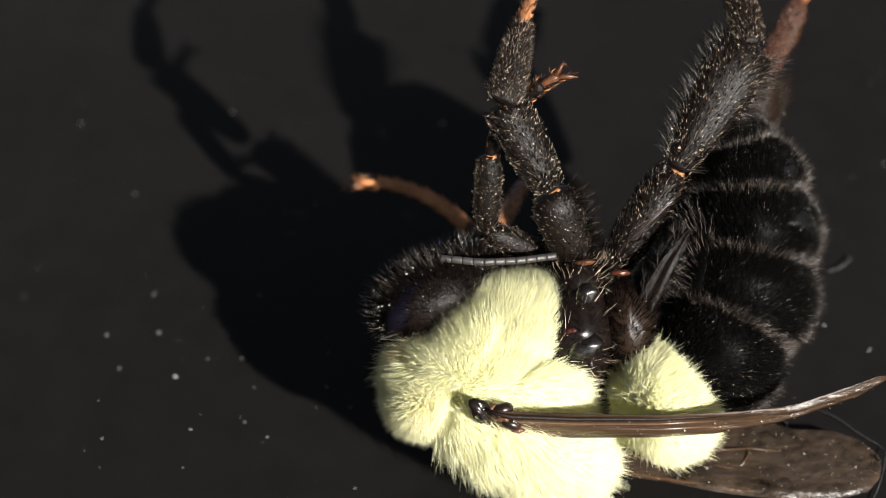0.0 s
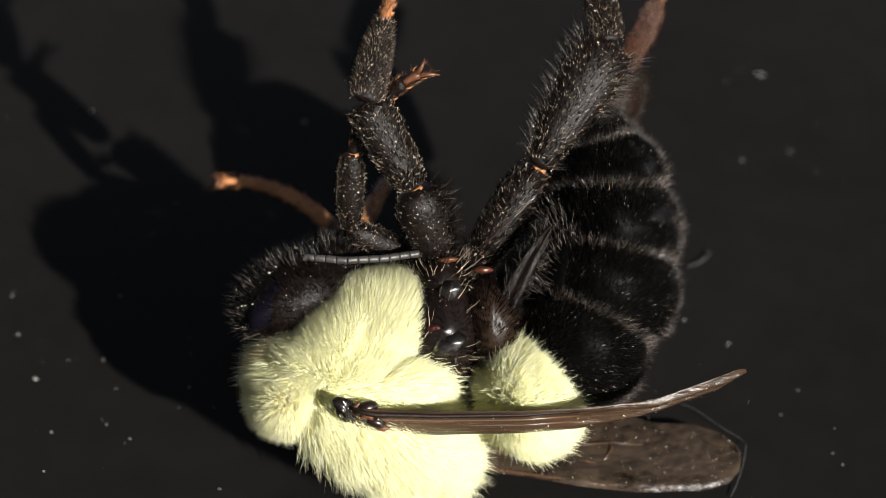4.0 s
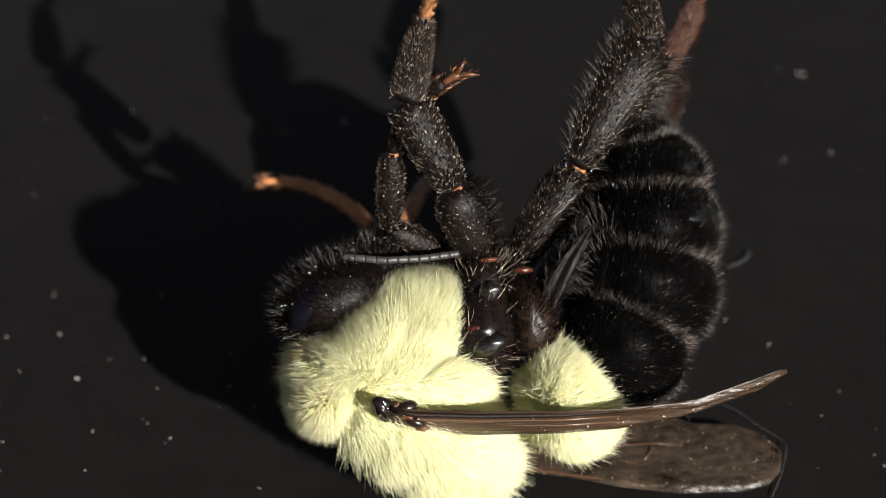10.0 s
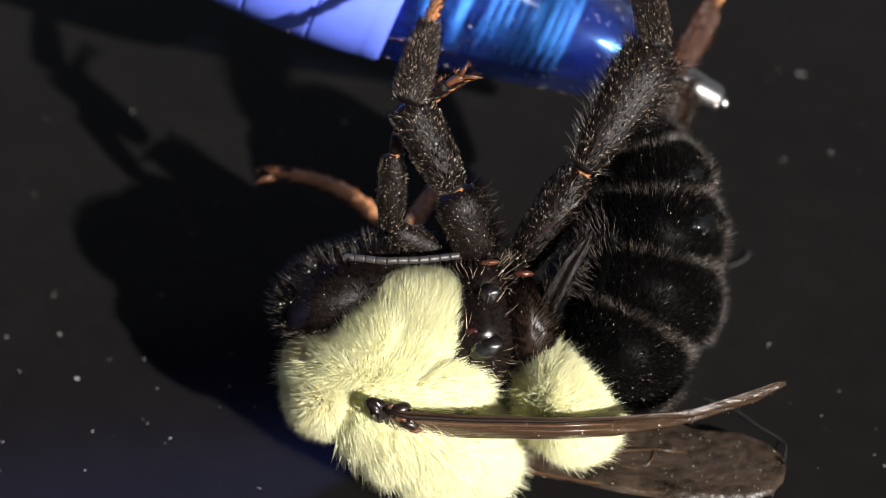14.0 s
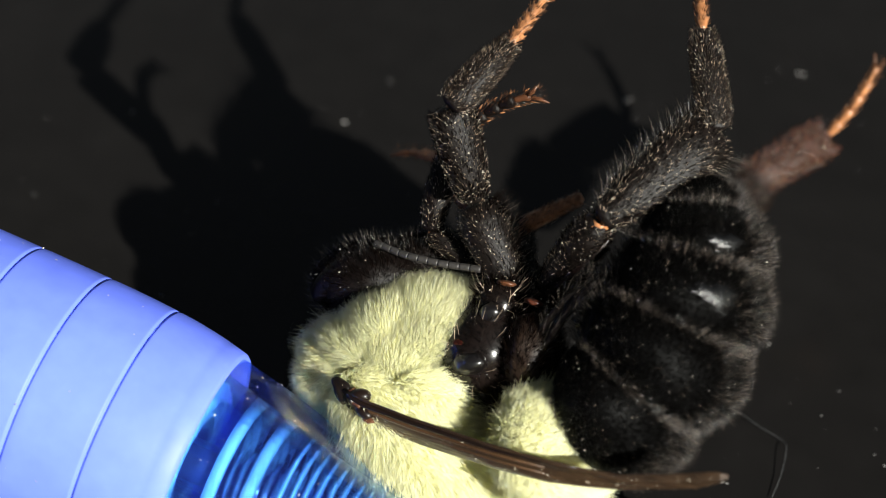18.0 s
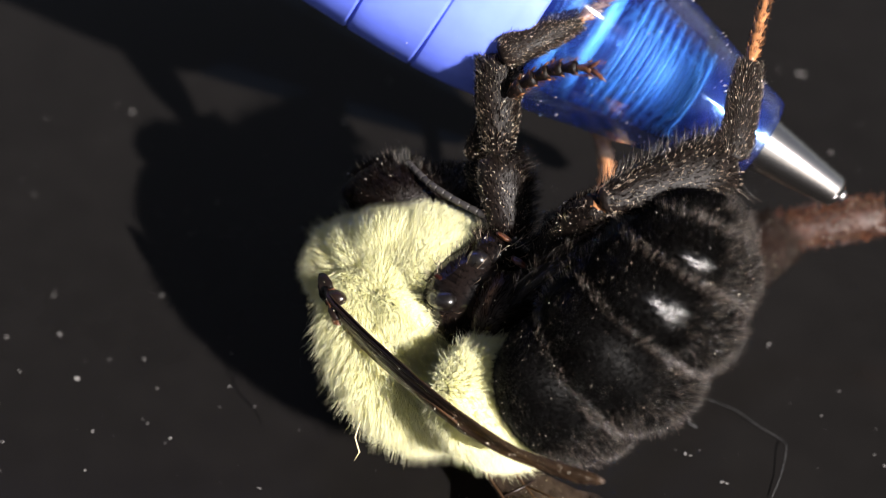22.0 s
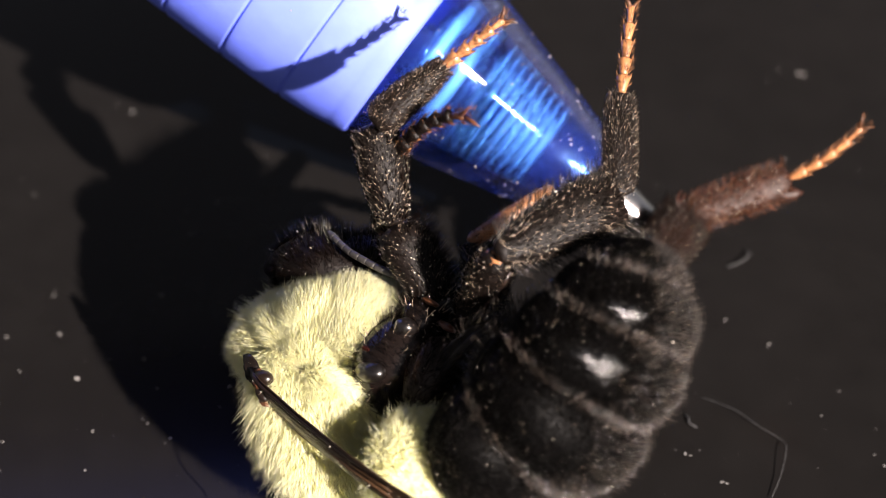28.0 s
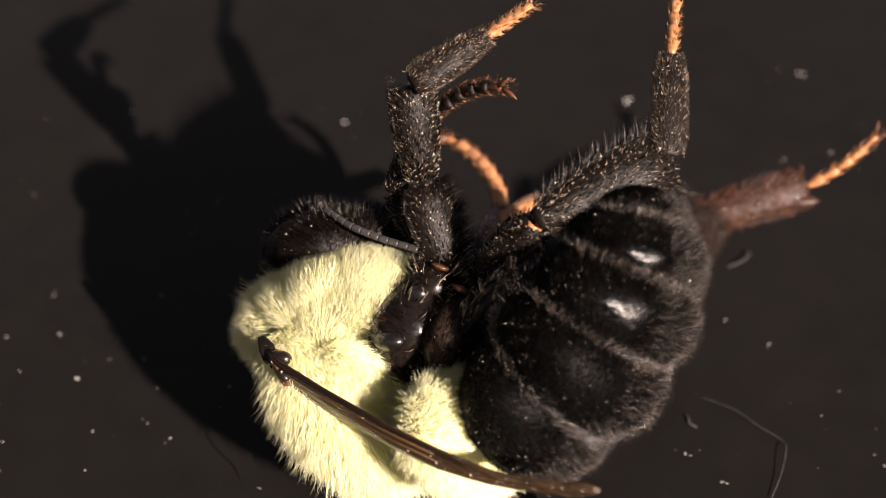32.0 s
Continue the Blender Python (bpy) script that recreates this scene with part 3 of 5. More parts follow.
for k, o in enumerate(abdomen_lobes):
    plate = part("tergite", shell(o, 0.03), VELVET if k else SKIN, bee, "black hairy plate of the abdomen" if k else "pale yellow first plate of the abdomen")
    rest = without(o, abdomen_lobes)
    axis = o.rot[:, 0]
    if k == 0:
        fur("fur", pile(o, 52000, 0.95, 0.031, axis * 0.75, 30, rest, mess=0.2), YELLOW, plate, "pale yellow hair")
        fur("fur", pile(o, 3400, 1.3, 0.027, axis * 0.8, 28, rest, mess=0.3, low=0.7), YELLOW, plate, "long guard hairs")
        fur("underfur", pile(o, 40000, 0.7, 0.03, axis * 0.7, 29, rest, mess=0.3, under=True), YELLOW, plate)
        continue
    # hair left out where the added patch makes the sun glint
    glint_gap = (lambda p, n: n @ GLINT_WAY < 0.97) if k in (3, 4) else None
    if k in (3, 4):
        part("glint_patch", cap(o, GLINT_WAY, 0.955), SATIN, plate, "smooth patch added to catch a sun glint")
    fur("fur", pile(o, 34000, 0.4, 0.018, axis * 1.1, 30 + k, rest, keep=glint_gap, mess=0.45), BLACK, plate, "short black velvet hair")
    # glints painted in as a few pale hairs
    fur("fur", pile(o, 800, 0.3, 0.013, axis * 0.6, 70 + k, rest, mess=0.4), GLINT, plate, "scattered hairs, pale tips painting glints")
    after = abdomen_lobes[k + 1] if k < 5 else o
    if k < 5:
        rim = pile(o, 44000, 0.75, 0.0125, axis * 0.3, 50 + k, rest, keep=lambda p, n, a=after: a.inside(p, 1.09), mess=0.4)
        fur("fringe", rim, RIM, plate, "fringe of hair, silver tips painting sheen")
        outline = pile(o, 26000, 0.8, 0.0125, axis * 0.3, 170 + k, rest, keep=lambda p, n, a=after: a.inside(p, 1.12) & (n[:, 2] < 0.4), mess=0.4)
        fur("fringe", outline, PALE_SHEEN, plate, "fringe of hair, pale tips painting outline sheen")
    # pale tips paint the sheen of black hair along the outline
    outer = pile(o, 4600, 0.7, 0.013, axis * 0.25, 60 + k, rest, keep=lambda p, n: ((n[:, 0] > 0.45) & (n[:, 2] < 0.3)) | (n[:, 2] < 0.1), mess=0.35)
    fur("fur", outer, GREY, plate, "grey-tipped hair")
    edge = pile(o, 11000, 0.75, 0.013, axis * 0.25, 90 + k, rest, keep=lambda p, n: (n[:, 0] > 0.3) & (n[:, 2] < 0.25), mess=0.35)
    fur("fur", edge, SPARSE, plate, "hair of the back, silver tips painting sheen")
    grains_on(o, 520, 0.25, 0.02, 80 + k, plate, rest)

def blade(path, widths, across, thick, n=9):
    """A thin cambered blade with thickness along a path."""
    path, across = [np.array(p, dtype=float) for p in path], np.array(across, dtype=float)
    across /= np.linalg.norm(across)
    verts = []
    for side in (0.5, -0.5):
        for k, p in enumerate(path):
            d = path[min(k + 1, len(path) - 1)] - path[max(k - 1, 0)]
            up = np.cross(d, across)
            up /= np.linalg.norm(up)
            for i in range(n):
                s = i / (n - 1) - 0.5
                ripple = 0.06 * math.sin(9 * s + 0.8 * k) + 0.12 * (0.25 - s * s)
                verts.append(p + across * widths[k] * s + up * (ripple + side * thick))
    m, faces = len(path), []
    for k in range(m - 1):
        for i in range(n - 1):
            q = (k * n + i, k * n + i + 1, (k + 1) * n + i + 1, (k + 1) * n + i)
            faces.append(q)
            faces.append(tuple(m * n + j for j in q[::-1]))
    rim = [i for i in range(n)] + [k * n + n - 1 for k in range(1, m)] + [(m - 1) * n + i for i in range(n - 2, -1, -1)] + [k * n for k in range(m - 2, 0, -1)]
    for a, b in zip(rim, rim[1:] + rim[:1]):
        faces.append((b, a, m * n + a, m * n + b))
    return np.array(verts), faces


RIDGE = [(5.6, 1.5, 1.6), (5.7, 2.1, 1.85), (6.05, 3.0, 2.05), (6.6, 4.0, 2.3), (7.15, 5.0, 2.45), (7.7, 5.8, 2.4), (8.0, 6.3, 2.2)]
ridge = part("sternite", blade(RIDGE, [0.2, 0.6, 0.8, 0.75, 0.6, 0.4, 0.15], (0.75, -0.5, 0.1), 0.08), CHITIN, bee, "dark brown edge of the first belly plate")
for k in range(5):
    o = Lobe(RIDGE[k + 1], (0.5, 0.6, 0.22))
    fur("fur", pile(o, 160, 0.8, 0.016, (0.6, 1.0, 0.2), 160 + k, (), mess=0.3), GREY, ridge, "streaks of grey-brown hair")

# wings
near = [(0.1, -0.9, 4.6), (0.6, -1.08, 4.7), (1.1, -1.17, 4.65), (3.5, -1.24, 4.5), (6.7, -1.22, 4.3), (8.9, -1.08, 4.2), (10.2, -0.9, 4.1), (11.3, -0.72, 4.1), (12.0, -0.57, 4.0), (13.3, -0.16, 3.8), (14.4, 0.22, 3.65), (15.1, 0.55, 3.55), (15.45, 0.72, 3.5)]
wing = part("wing", blade(near, [0.6, 1.2, 1.42, 1.5, 1.45, 1.3, 1.0, 0.76, 0.62, 0.7, 0.8, 0.66, 0.22], (0, 0.7, 0.71), 0.03), FOLDED, bee, "folded smoky brown wing seen along its edge")
part("vein", tube([np.array(p) + (0, 0.30, 0.33) for p in near[:7]], [0.1, 0.12, 0.12, 0.11, 0.09, 0.07, 0.04], 8), DARKVEIN, wing, "thick dark vein of the front edge")
part("vein", tube([np.array(p) + (0, 0.10, 0.13) for p in near[:6]], [0.08, 0.09, 0.09, 0.08, 0.06, 0.03], 8), VEIN, wing)
part("vein", tube([np.array(p) + (0, -0.08 + 0.05 * math.sin(i), -0.05) for i, p in enumerate(near[:6])], [0.06, 0.07, 0.08, 0.07, 0.05, 0.03], 8), VEIN, wing)
part("vein", tube([np.array(p) + (0, -0.28, -0.3) for p in near[:5]], [0.07, 0.09, 0.09, 0.06, 0.03], 8), VEIN, wing)
rng = np.random.default_rng(42)
dots = []
for k in range(130):
    f = rng.random() * 11.5
    i = int(f)
    p = np.array(near[i]) + (np.array(near[i + 1]) - np.array(near[i])) * (f - i)
    dots.append(p + np.array([0, 0.7, 0.71]) * rng.uniform(-0.5, 0.4) + np.array([0, -0.05, 0.14]))
pale_grains(dots, 0.026, 43, wing)
tegula = part("tegula", ellipsoid((-0.05, -0.7, 4.72), (0.62, 0.36, 0.26), turn(0, 25, -50), 20, 12, 0.4), SHINY, bee, "small glossy scale over the wing base")
part("hinge", joined(ellipsoid((0.7, -0.65, 4.75), (0.5, 0.32, 0.35), turn(0, 0, 20), 14, 8), ellipsoid((1.05, -1.15, 4.7), (0.45, 0.25, 0.3), turn(0, 0, -20), 14, 8)), DARKVEIN, tegula)
part("sclerite", joined(ellipsoid((0.35, -0.55, 4.85), (0.22, 0.1, 0.12), turn(0, 0, 40), 12, 8, 0.5), ellipsoid((0.75, -0.95, 4.98), (0.26, 0.09, 0.1), turn(0, 0, -15), 12, 8, 0.5), ellipsoid((1.35, -1.42, 4.7), (0.25, 0.12, 0.12), turn(0, 0, 10), 12, 8, 0.5)), AMBER, tegula, "amber plate at the wing joint")

HEIGHT = 4.873                    # of the body's centre over the table


def flat_point(x, y, lift):
    """A point over the table, in the body's own axes."""
    return np.array([x, y, (lift - HEIGHT - y * math.sin(radians(48.0))) / math.cos(radians(48.0))])


def lying_wing(outline, lift, n=8):
    """A membrane lying on the table: outline rows of (x, lower y, upper y)."""
    verts, faces, m = [], [], len(outline)
    for side in (0.02, -0.02):
        for k, (x, lo, hi) in enumerate(outline):
            for i in range(n):
                s = i / (n - 1)
                wave = 0.10 * math.sin(2.2 * x + 3 * s) + 0.08 * math.sin(7 * s)
                verts.append(flat_point(x, lo + (hi - lo) * s, lift + wave + side))
    for k in range(m - 1):
        for i in range(n - 1):
            q = (k * n + i, (k + 1) * n + i, (k + 1) * n + i + 1, k * n + i + 1)
            faces += [q, tuple(m * n + j for j in q[::-1])]
    rim = [i for i in range(n)] + [k * n + n - 1 for k in range(1, m)] + [(m - 1) * n + i for i in range(n - 2, -1, -1)] + [k * n for k in range(m - 2, 0, -1)]
    for a, b in zip(rim, rim[1:] + rim[:1]):
        faces.append((a, b, m * n + b, m * n + a))
    return np.array(verts), faces


fore_outline = [(3.0, -3.6, -2.6), (5.4, -3.85, -2.6), (8.0, -4.2, -2.55), (9.3, -4.4, -2.3), (10.0, -4.5, -1.95), (10.9, -4.6, -1.85), (11.9, -4.65, -1.72), (12.35, -4.65, -1.9), (12.9, -4.65, -2.05), (14.6, -4.6, -2.1), (15.7, -4.35, -2.45), (16.25, -3.9, -2.9), (16.4, -3.45, -3.2)]
far_wing = part("wing", lying_wing(fore_outline, 0.4), WING, bee, "smoky brown wing spread on the table")


def vein(points, r, lift=0.42):
    n = len(points)
    return tube([flat_point(x, y, lift + 0.10 * math.sin(2.2 * x + 1.5)) for x, y in points], [r * (1 - 0.6 * k / (n - 1)) for k in range(n)], 6)


dots = []
for k in range(420):
    x = rng.uniform(3.0, 16.2)
    lo, hi = np.interp(x, [o[0] for o in fore_outline], [o[1] for o in fore_outline]), np.interp(x, [o[0] for o in fore_outline], [o[2] for o in fore_outline])
    q = rng.random()
    dots.append(flat_point(x, lo + (hi - lo) * q, 0.45 + 0.10 * math.sin(2.2 * x + 3 * q) + 0.08 * math.sin(7 * q)))
pale_grains(dots, 0.022, 44, far_wing)
part("vein", vein([(3.0, -3.5), (5.4, -3.72), (8.0, -4.06), (10.6, -4.38), (13.0, -4.46)], 0.09), VEIN, far_wing)
part("vein", vein([(3.0, -3.0), (6.0, -3.1), (7.9, -3.3), (10.5, -3.6), (12.5, -3.7)], 0.06), VEIN, far_wing)
part("vein", vein([(7.9, -4.0), (7.95, -3.3), (7.8, -2.5)], 0.07), DARKVEIN, far_wing)
part("vein", vein([(7.9, -3.3), (9.5, -2.9), (11.0, -2.8), (12.3, -2.9)], 0.05), VEIN, far_wing)
part("vein", vein([(10.5, -3.6), (10.9, -3.1), (11.0, -2.8)], 0.04), VEIN, far_wing)

# legs: each segment runs along its own x axis
legs = {}


def segment(name, length, stations, flat, mat, label="", bow=0.0, n=14):
    """A leg segment: stations of (fraction, half width)."""
    stations = [(0.0, stations[0][1] * 0.55), (0.03, stations[0][1] * 0.9)] + stations[1:-1] + [(0.97, stations[-1][1] * 0.92), (1.0, stations[-1][1] * 0.5)]
    path = [(f * length, bow * length * 4 * f * (1 - f), 0) for f, r in stations]
    return part(name, tube(path, [r for f, r in stations], n, flat), mat, bee, label)


def bristles(ob, length, stations, flat, n, size, width, seed, mat, lean=0.9, bow=0.0, side=None, spread=1.0):
    """Bristles on a leg segment; side picks the edge from which a fringe grows."""
    rng = np.random.default_rng(seed)
    f = 0.03 + 0.94 * rng.random(n)
    r = np.interp(f, [s[0] for s in stations], [s[1] for s in stations])
    a = rng.random(n) * 2 * math.pi if side is None else side + spread * rng.normal(size=n)
    nrm = np.stack([np.zeros(n), np.cos(a), np.sin(a)], axis=1)
    p = np.stack([f * length, bow * length * 4 * f * (1 - f) + r * np.cos(a), r * flat * np.sin(a)], axis=1)
    way = nrm + np.array([lean, 0, 0]) + 0.25 * rng.normal(size=(n, 3))
    fur("fur", hairs(p - nrm * 0.03, way, size * (0.5 + 0.7 * rng.random(n)), width, 0.25 * nrm + 0.2 * rng.normal(size=(n, 3)), rng), mat, ob)


def tarsus(length, r, count, mat, hair, seed, label, bow=0.0, taper=0.25, flare=(0.5, 0.66, 0.92, 1.12, 0.7)):
    """A tarsus of bead-like joints that ends in two claws."""
    joint = length * 0.86 / count
    first = None

    def arc(x, z=0.0, y=0.0):
        f = x / length
        return (x, y + bow * length * 4 * f * (1 - f), z)

    for i in range(count):
        x0, rr = i * joint, r * (1 - taper * i / count)
        last = i == count - 1
        shape = tube([arc(x0 + f * joint) for f in (0, 0.15, 0.6, 0.9, 1.04)], [rr * q for q in ((0.4, 0.5, 0.62, 0.8, 0.5) if last else flare)], 10, 0.75)
        if first is None:
            first = part("tarsus", shape, mat, bee, label)
        else:
            part("tarsomere", shape, (AMBER if mat is CHITIN else ORANGE) if last else mat, first)
        for q in (1, -1):
            part("spine", tube([arc(x0 + joint * 0.85, 0.1 * rr, q * rr * 0.9), arc(x0 + joint * 1.05, 0.15 * rr, q * rr * 1.12), arc(x0 + joint * 1.2, 0.15 * rr, q * rr * 1.2)], [rr * 0.16, rr * 0.12, rr * 0.03], 5), ORANGE, first)
    for q in (1, -1):
        x0 = count * joint
        part("claw", tube([arc(x0 - 0.05, 0.05 * q, 0.05 * q), arc(x0 + length * 0.06, 0.1 * q, 0.22 * q), arc(x0 + length * 0.11, 0.12 * q, 0.4 * q)], [r * 0.36, r * 0.26, r * 0.06], 6), AMBER, first)
    st = [(0, r), (1, r)]
    bristles(first, length, st, 0.8, 420, 0.24, 0.02, seed, hair, 1.2, bow)
    return first


def knob(ob, x, r, mat=ORANGE):
    part("joint", ellipsoid((x - r * 0.25, 0, 0), (r * 0.5, r * 1.3, r * 0.95), turn(0, 0, 12), 14, 10, 0.5), mat, ob, "amber leg joint")


def add(key, seg, name, length, stations, flat, mat, label, n, size, seed, hair=BRISTLE, bow=0.0, joint=0.0, glints=1.5):
    ob = segment(name, length, stations, flat, mat, label, bow)
    bristles(ob, length, stations, flat, int(n * 2.2), size, 0.022, seed, hair, 1.7, bow)
    # some hairs coloured pale to paint glints on the leg
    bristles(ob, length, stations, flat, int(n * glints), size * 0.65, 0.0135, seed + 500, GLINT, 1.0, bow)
    # pale grains paint in more glints along the segment
    rng = np.random.default_rng(seed + 900)
    count = int(110 + n * 0.26)
    f, a = rng.random(count), rng.random(count) * 2 * math.pi
    r = np.interp(f, [q[0] for q in stations], [q[1] for q in stations]) + size * 0.35 * rng.random(count)
    pale_grains(np.stack([f * length, bow * length * 4 * f * (1 - f) + r * np.cos(a), r * flat * np.sin(a)], axis=1), 0.024, seed + 901, ob)
    if joint:
        knob(ob, length * 0.99, joint)
    legs[key, seg] = ob
    return ob


LENGTHS = {'fore': [3.0, 3.3, 4.7], 'mid': [3.5, 3.95, 3.6, 3.2], 'hind': [4.7, 5.9, 4.3, 4.2], 'hind_far': [6.6, 5.2, 4.75, 4.3], 'mid_far': [3.2, 3.2, 6.2], 'fore_far': [3.0, 4.2]}
# near foreleg
L = LENGTHS["fore"]
st = [(0, 0.5), (0.4, 0.6), (0.8, 0.48), (1, 0.36)]
add("fore", "femur", "femur", L[0], st, 0.85, CHITIN, "black foreleg femur", 420, 0.3, 101, joint=0.22)
st = [(0, 0.4), (0.35, 0.56), (0.8, 0.54), (1, 0.42)]
add("fore", "tibia", "tibia", L[1], st, 0.8, CHITIN, "black foreleg tibia", 420, 0.28, 102, joint=0.24)
legs["fore", "tarsus"] = tarsus(L[2], 0.32, 6, CHITIN, RUST, 103, "dark bristly foreleg tarsus", 0.12)
# near middle leg
L = LENGTHS["mid"]
st = [(0, 0.62), (0.25, 0.85), (0.75, 1.02), (0.95, 0.8), (1, 0.6)]
ob = add("mid", "femur", "femur", L[0], st, 0.7, CHITIN, "black middle femur with a brush of hair", 500, 0.28, 111, joint=0.28)
bristles(ob, L[0], st, 0.7, 420, 0.8, 0.026, 113, BRISTLE, 0.35, 0, side=3.1416, spread=0.55)
bristles(ob, L[0], st, 0.7, 200, 0.85, 0.024, 112, GREY, 0.35, 0, side=3.1416, spread=0.55)
st = [(0, 0.52), (0.25, 0.78), (0.6, 0.9), (0.9, 0.9), (1, 0.72)]
ob = add("mid", "tibia", "tibia", L[1], st, 0.6, CHITIN, "broad black middle tibia", 1000, 0.33, 113, joint=0.36)
st = [(0, 0.55), (0.15, 0.68), (0.6, 0.6), (1, 0.34)]
add("mid", "basitarsus", "basitarsus", L[2], st, 0.5, CHITIN, "dark bristly middle basitarsus", 900, 0.32, 114, DUSKY, joint=0.2)
legs["mid", "tarsus"] = tarsus(L[3], 0.26, 5, ORANGE, RUST, 115, "amber middle tarsus")
# near hind leg
L = LENGTHS["hind"]
st = [(0, 0.6), (0.3, 0.82), (0.75, 0.85), (1, 0.55)]
add("hind", "femur", "femur", L[0], st, 0.8, CHITIN, "black hind femur", 900, 0.38, 121, joint=0.36)
part("keel", blade([(0.7, 0.25, 0.5), (1.4, 0.12, 0.6), (2.2, -0.08, 0.66), (3.0, -0.3, 0.62), (3.7, -0.48, 0.48), (4.3, -0.58, 0.32)], [0.06, 0.1, 0.13, 0.12, 0.1, 0.04], (0.1, 0.7, 0.7), 0.05), GARNET, legs["hind", "femur"], "shining dark red edge of the femur")
st = [(0, 0.55), (0.3, 0.98), (0.7, 1.22), (0.95, 1.15), (1, 0.85)]
ob = add("hind", "tibia", "tibia", L[1], st, 0.5, CHITIN, "broad black hind tibia with a pollen basket", 1200, 0.32, 122)
for s, sd in ((0.0, 123), (3.1416, 124)):
    bristles(ob, L[1], st, 0.5, 280, 1.0, 0.022, sd, GREY, 0.6, 0, side=s, spread=0.3)
part("basket", ellipsoid((L[1] * 0.74, 0.05, 0.36), (1.0, 0.4, 0.22), None, 20, 10, 0.1), WINE, ob, "bare dark red pollen basket")
st = [(0, 0.5), (0.15, 0.66), (0.7, 0.64), (1, 0.45)]
add("hind", "basitarsus", "basitarsus", L[2], st, 0.45, CHITIN, "dark hind basitarsus", 900, 0.3, 125, DUSKY, joint=0.2)
legs["hind", "tarsus"] = tarsus(L[3], 0.26, 5, ORANGE, RUST, 126, "amber hind tarsus")
# legs of the other side
L = LENGTHS["hind_far"]
st = [(0, 0.6), (0.3, 0.8), (0.75, 0.8), (1, 0.55)]
add("hind_far", "femur", "femur", L[0], st, 0.8, CHITIN, "black hind femur", 500, 0.36, 131)
st = [(0, 0.5), (0.3, 0.85), (0.8, 1.1), (1, 0.8)]
ob = add("hind_far", "tibia", "tibia", L[1], st, 0.5, material("dark_brown_chitin", (0.02, 0.007, 0.004), 0.45, 0.2, 0.4, 3500.0, 0.3), "dark brown hind tibia", 1500, 0.8, 132, DUSKY, glints=0.12)
for k in range(3):
    part("spur", tube([(L[1] * 0.98, 0.5 - 0.2 * k, 0), (L[1] * 0.98 + 0.45, 0.75 - 0.2 * k, 0.1), (L[1] + 0.8, 0.8 - 0.25 * k, 0.1)], [0.07, 0.05, 0.01], 6), BROWN, ob)
st = [(0, 0.55), (0.12, 0.72), (0.8, 0.8), (1, 0.6)]
add("hind_far", "basitarsus", "basitarsus", L[2], st, 0.3, RUSSET, "flat reddish brown basitarsus", 1700, 0.24, 133, MAROON, glints=0.5)
part("heel", tube([(L[2] * 0.72, -0.35, 0), (L[2] * 0.86, -0.55, 0), (L[2] * 1.0, -0.72, 0), (L[2] * 1.07, -0.82, 0)], [0.2, 0.3, 0.26, 0.05], 10, 0.5), RUSSET, legs["hind_far", "basitarsus"], "pointed corner of the basitarsus")
for side, sd in ((0.0, 135), (3.1416, 136)):
    bristles(legs["hind_far", "basitarsus"], L[2], st, 0.4, 420, 0.5, 0.024, sd, MAROON, 0.7, 0, side=side, spread=0.4)
bristles(legs["hind_far", "basitarsus"], L[2], st, 0.4, 1300, 0.26, 0.026, 137, MAROON, 0.5)
legs["hind_far", "tarsus"] = tarsus(L[3], 0.24, 5, ORANGE, RUST, 134, "amber hind tarsus", -0.06)
L = LENGTHS["mid_far"]
st = [(0, 0.5), (0.4, 0.55), (1, 0.4)]
add("mid_far", "femur", "femur", L[0], st, 0.8, CHITIN, "dark middle femur", 300, 0.3, 141)
st = [(0, 0.36), (0.4, 0.44), (1, 0.38)]
add("mid_far", "tibia", "tibia", L[1], st, 0.7, BROWN, "brown middle tibia", 300, 0.25, 142, RUST)
legs["mid_far", "tarsus"] = tarsus(L[2], 0.36, 7, PEACH, RUST, 143, "pale orange middle tarsus", -0.13, 0.35, (0.88, 0.92, 0.96, 1.0, 0.9))
L = LENGTHS["fore_far"]
st = [(0, 0.45), (0.4, 0.5), (1, 0.36)]
add("fore_far", "femur", "femur", L[0], st, 0.8, CHITIN, "dark foreleg femur", 300, 0.3, 151)
st = [(0, 0.3), (0.4, 0.4), (1, 0.3)]
add("fore_far", "tibia", "tibia", L[1], st, 0.7, ORANGE, "orange brown foreleg tibia", 300, 0.25, 152, RUST)

# ---- pen: runs along its own x axis from the tip ----
pen = new("ballpoint_pen")
pen.scale = (1.04, 1.04, 1.04)
tagged(pen, "ballpoint pen with blue rubber grip and clear blue nose", "pen")
metal = part("metal_tip", lathe([(0.0, 0.05), (0.0, 0.40), (0.1, 0.58), (0.3, 0.68), (4.4, 1.24), (5.0, 1.28), (5.3, 1.42), (8.6, 1.55), (8.65, 1.2), (9.2, 1.2), (9.2, 0.05)]), STEEL, pen, "shiny steel tip")
part("ball", ellipsoid((-0.05, 0, 0), (0.28, 0.28, 0.28), None, 16, 10), STEEL, metal)
outer = [(4.1, 1.5), (3.95, 1.58), (4.0, 1.72), (4.25, 1.8), (5.0, 1.98), (8.5, 2.88), (12.0, 3.72), (14.5, 4.2), (16.5, 4.35)]
inner = [(16.5, 3.6), (14.5, 3.4), (12.0, 2.85), (8.5, 2.1), (6.0, 1.62), (4.4, 1.46)]
GIRTH = 1.05
outer, inner = [(x, r * GIRTH) for x, r in outer], [(x, r * GIRTH) for x, r in inner]
part("nose_cone", lathe(outer + inner, 72, closed=True), CLEAR, pen, "transparent blue plastic nose cone")
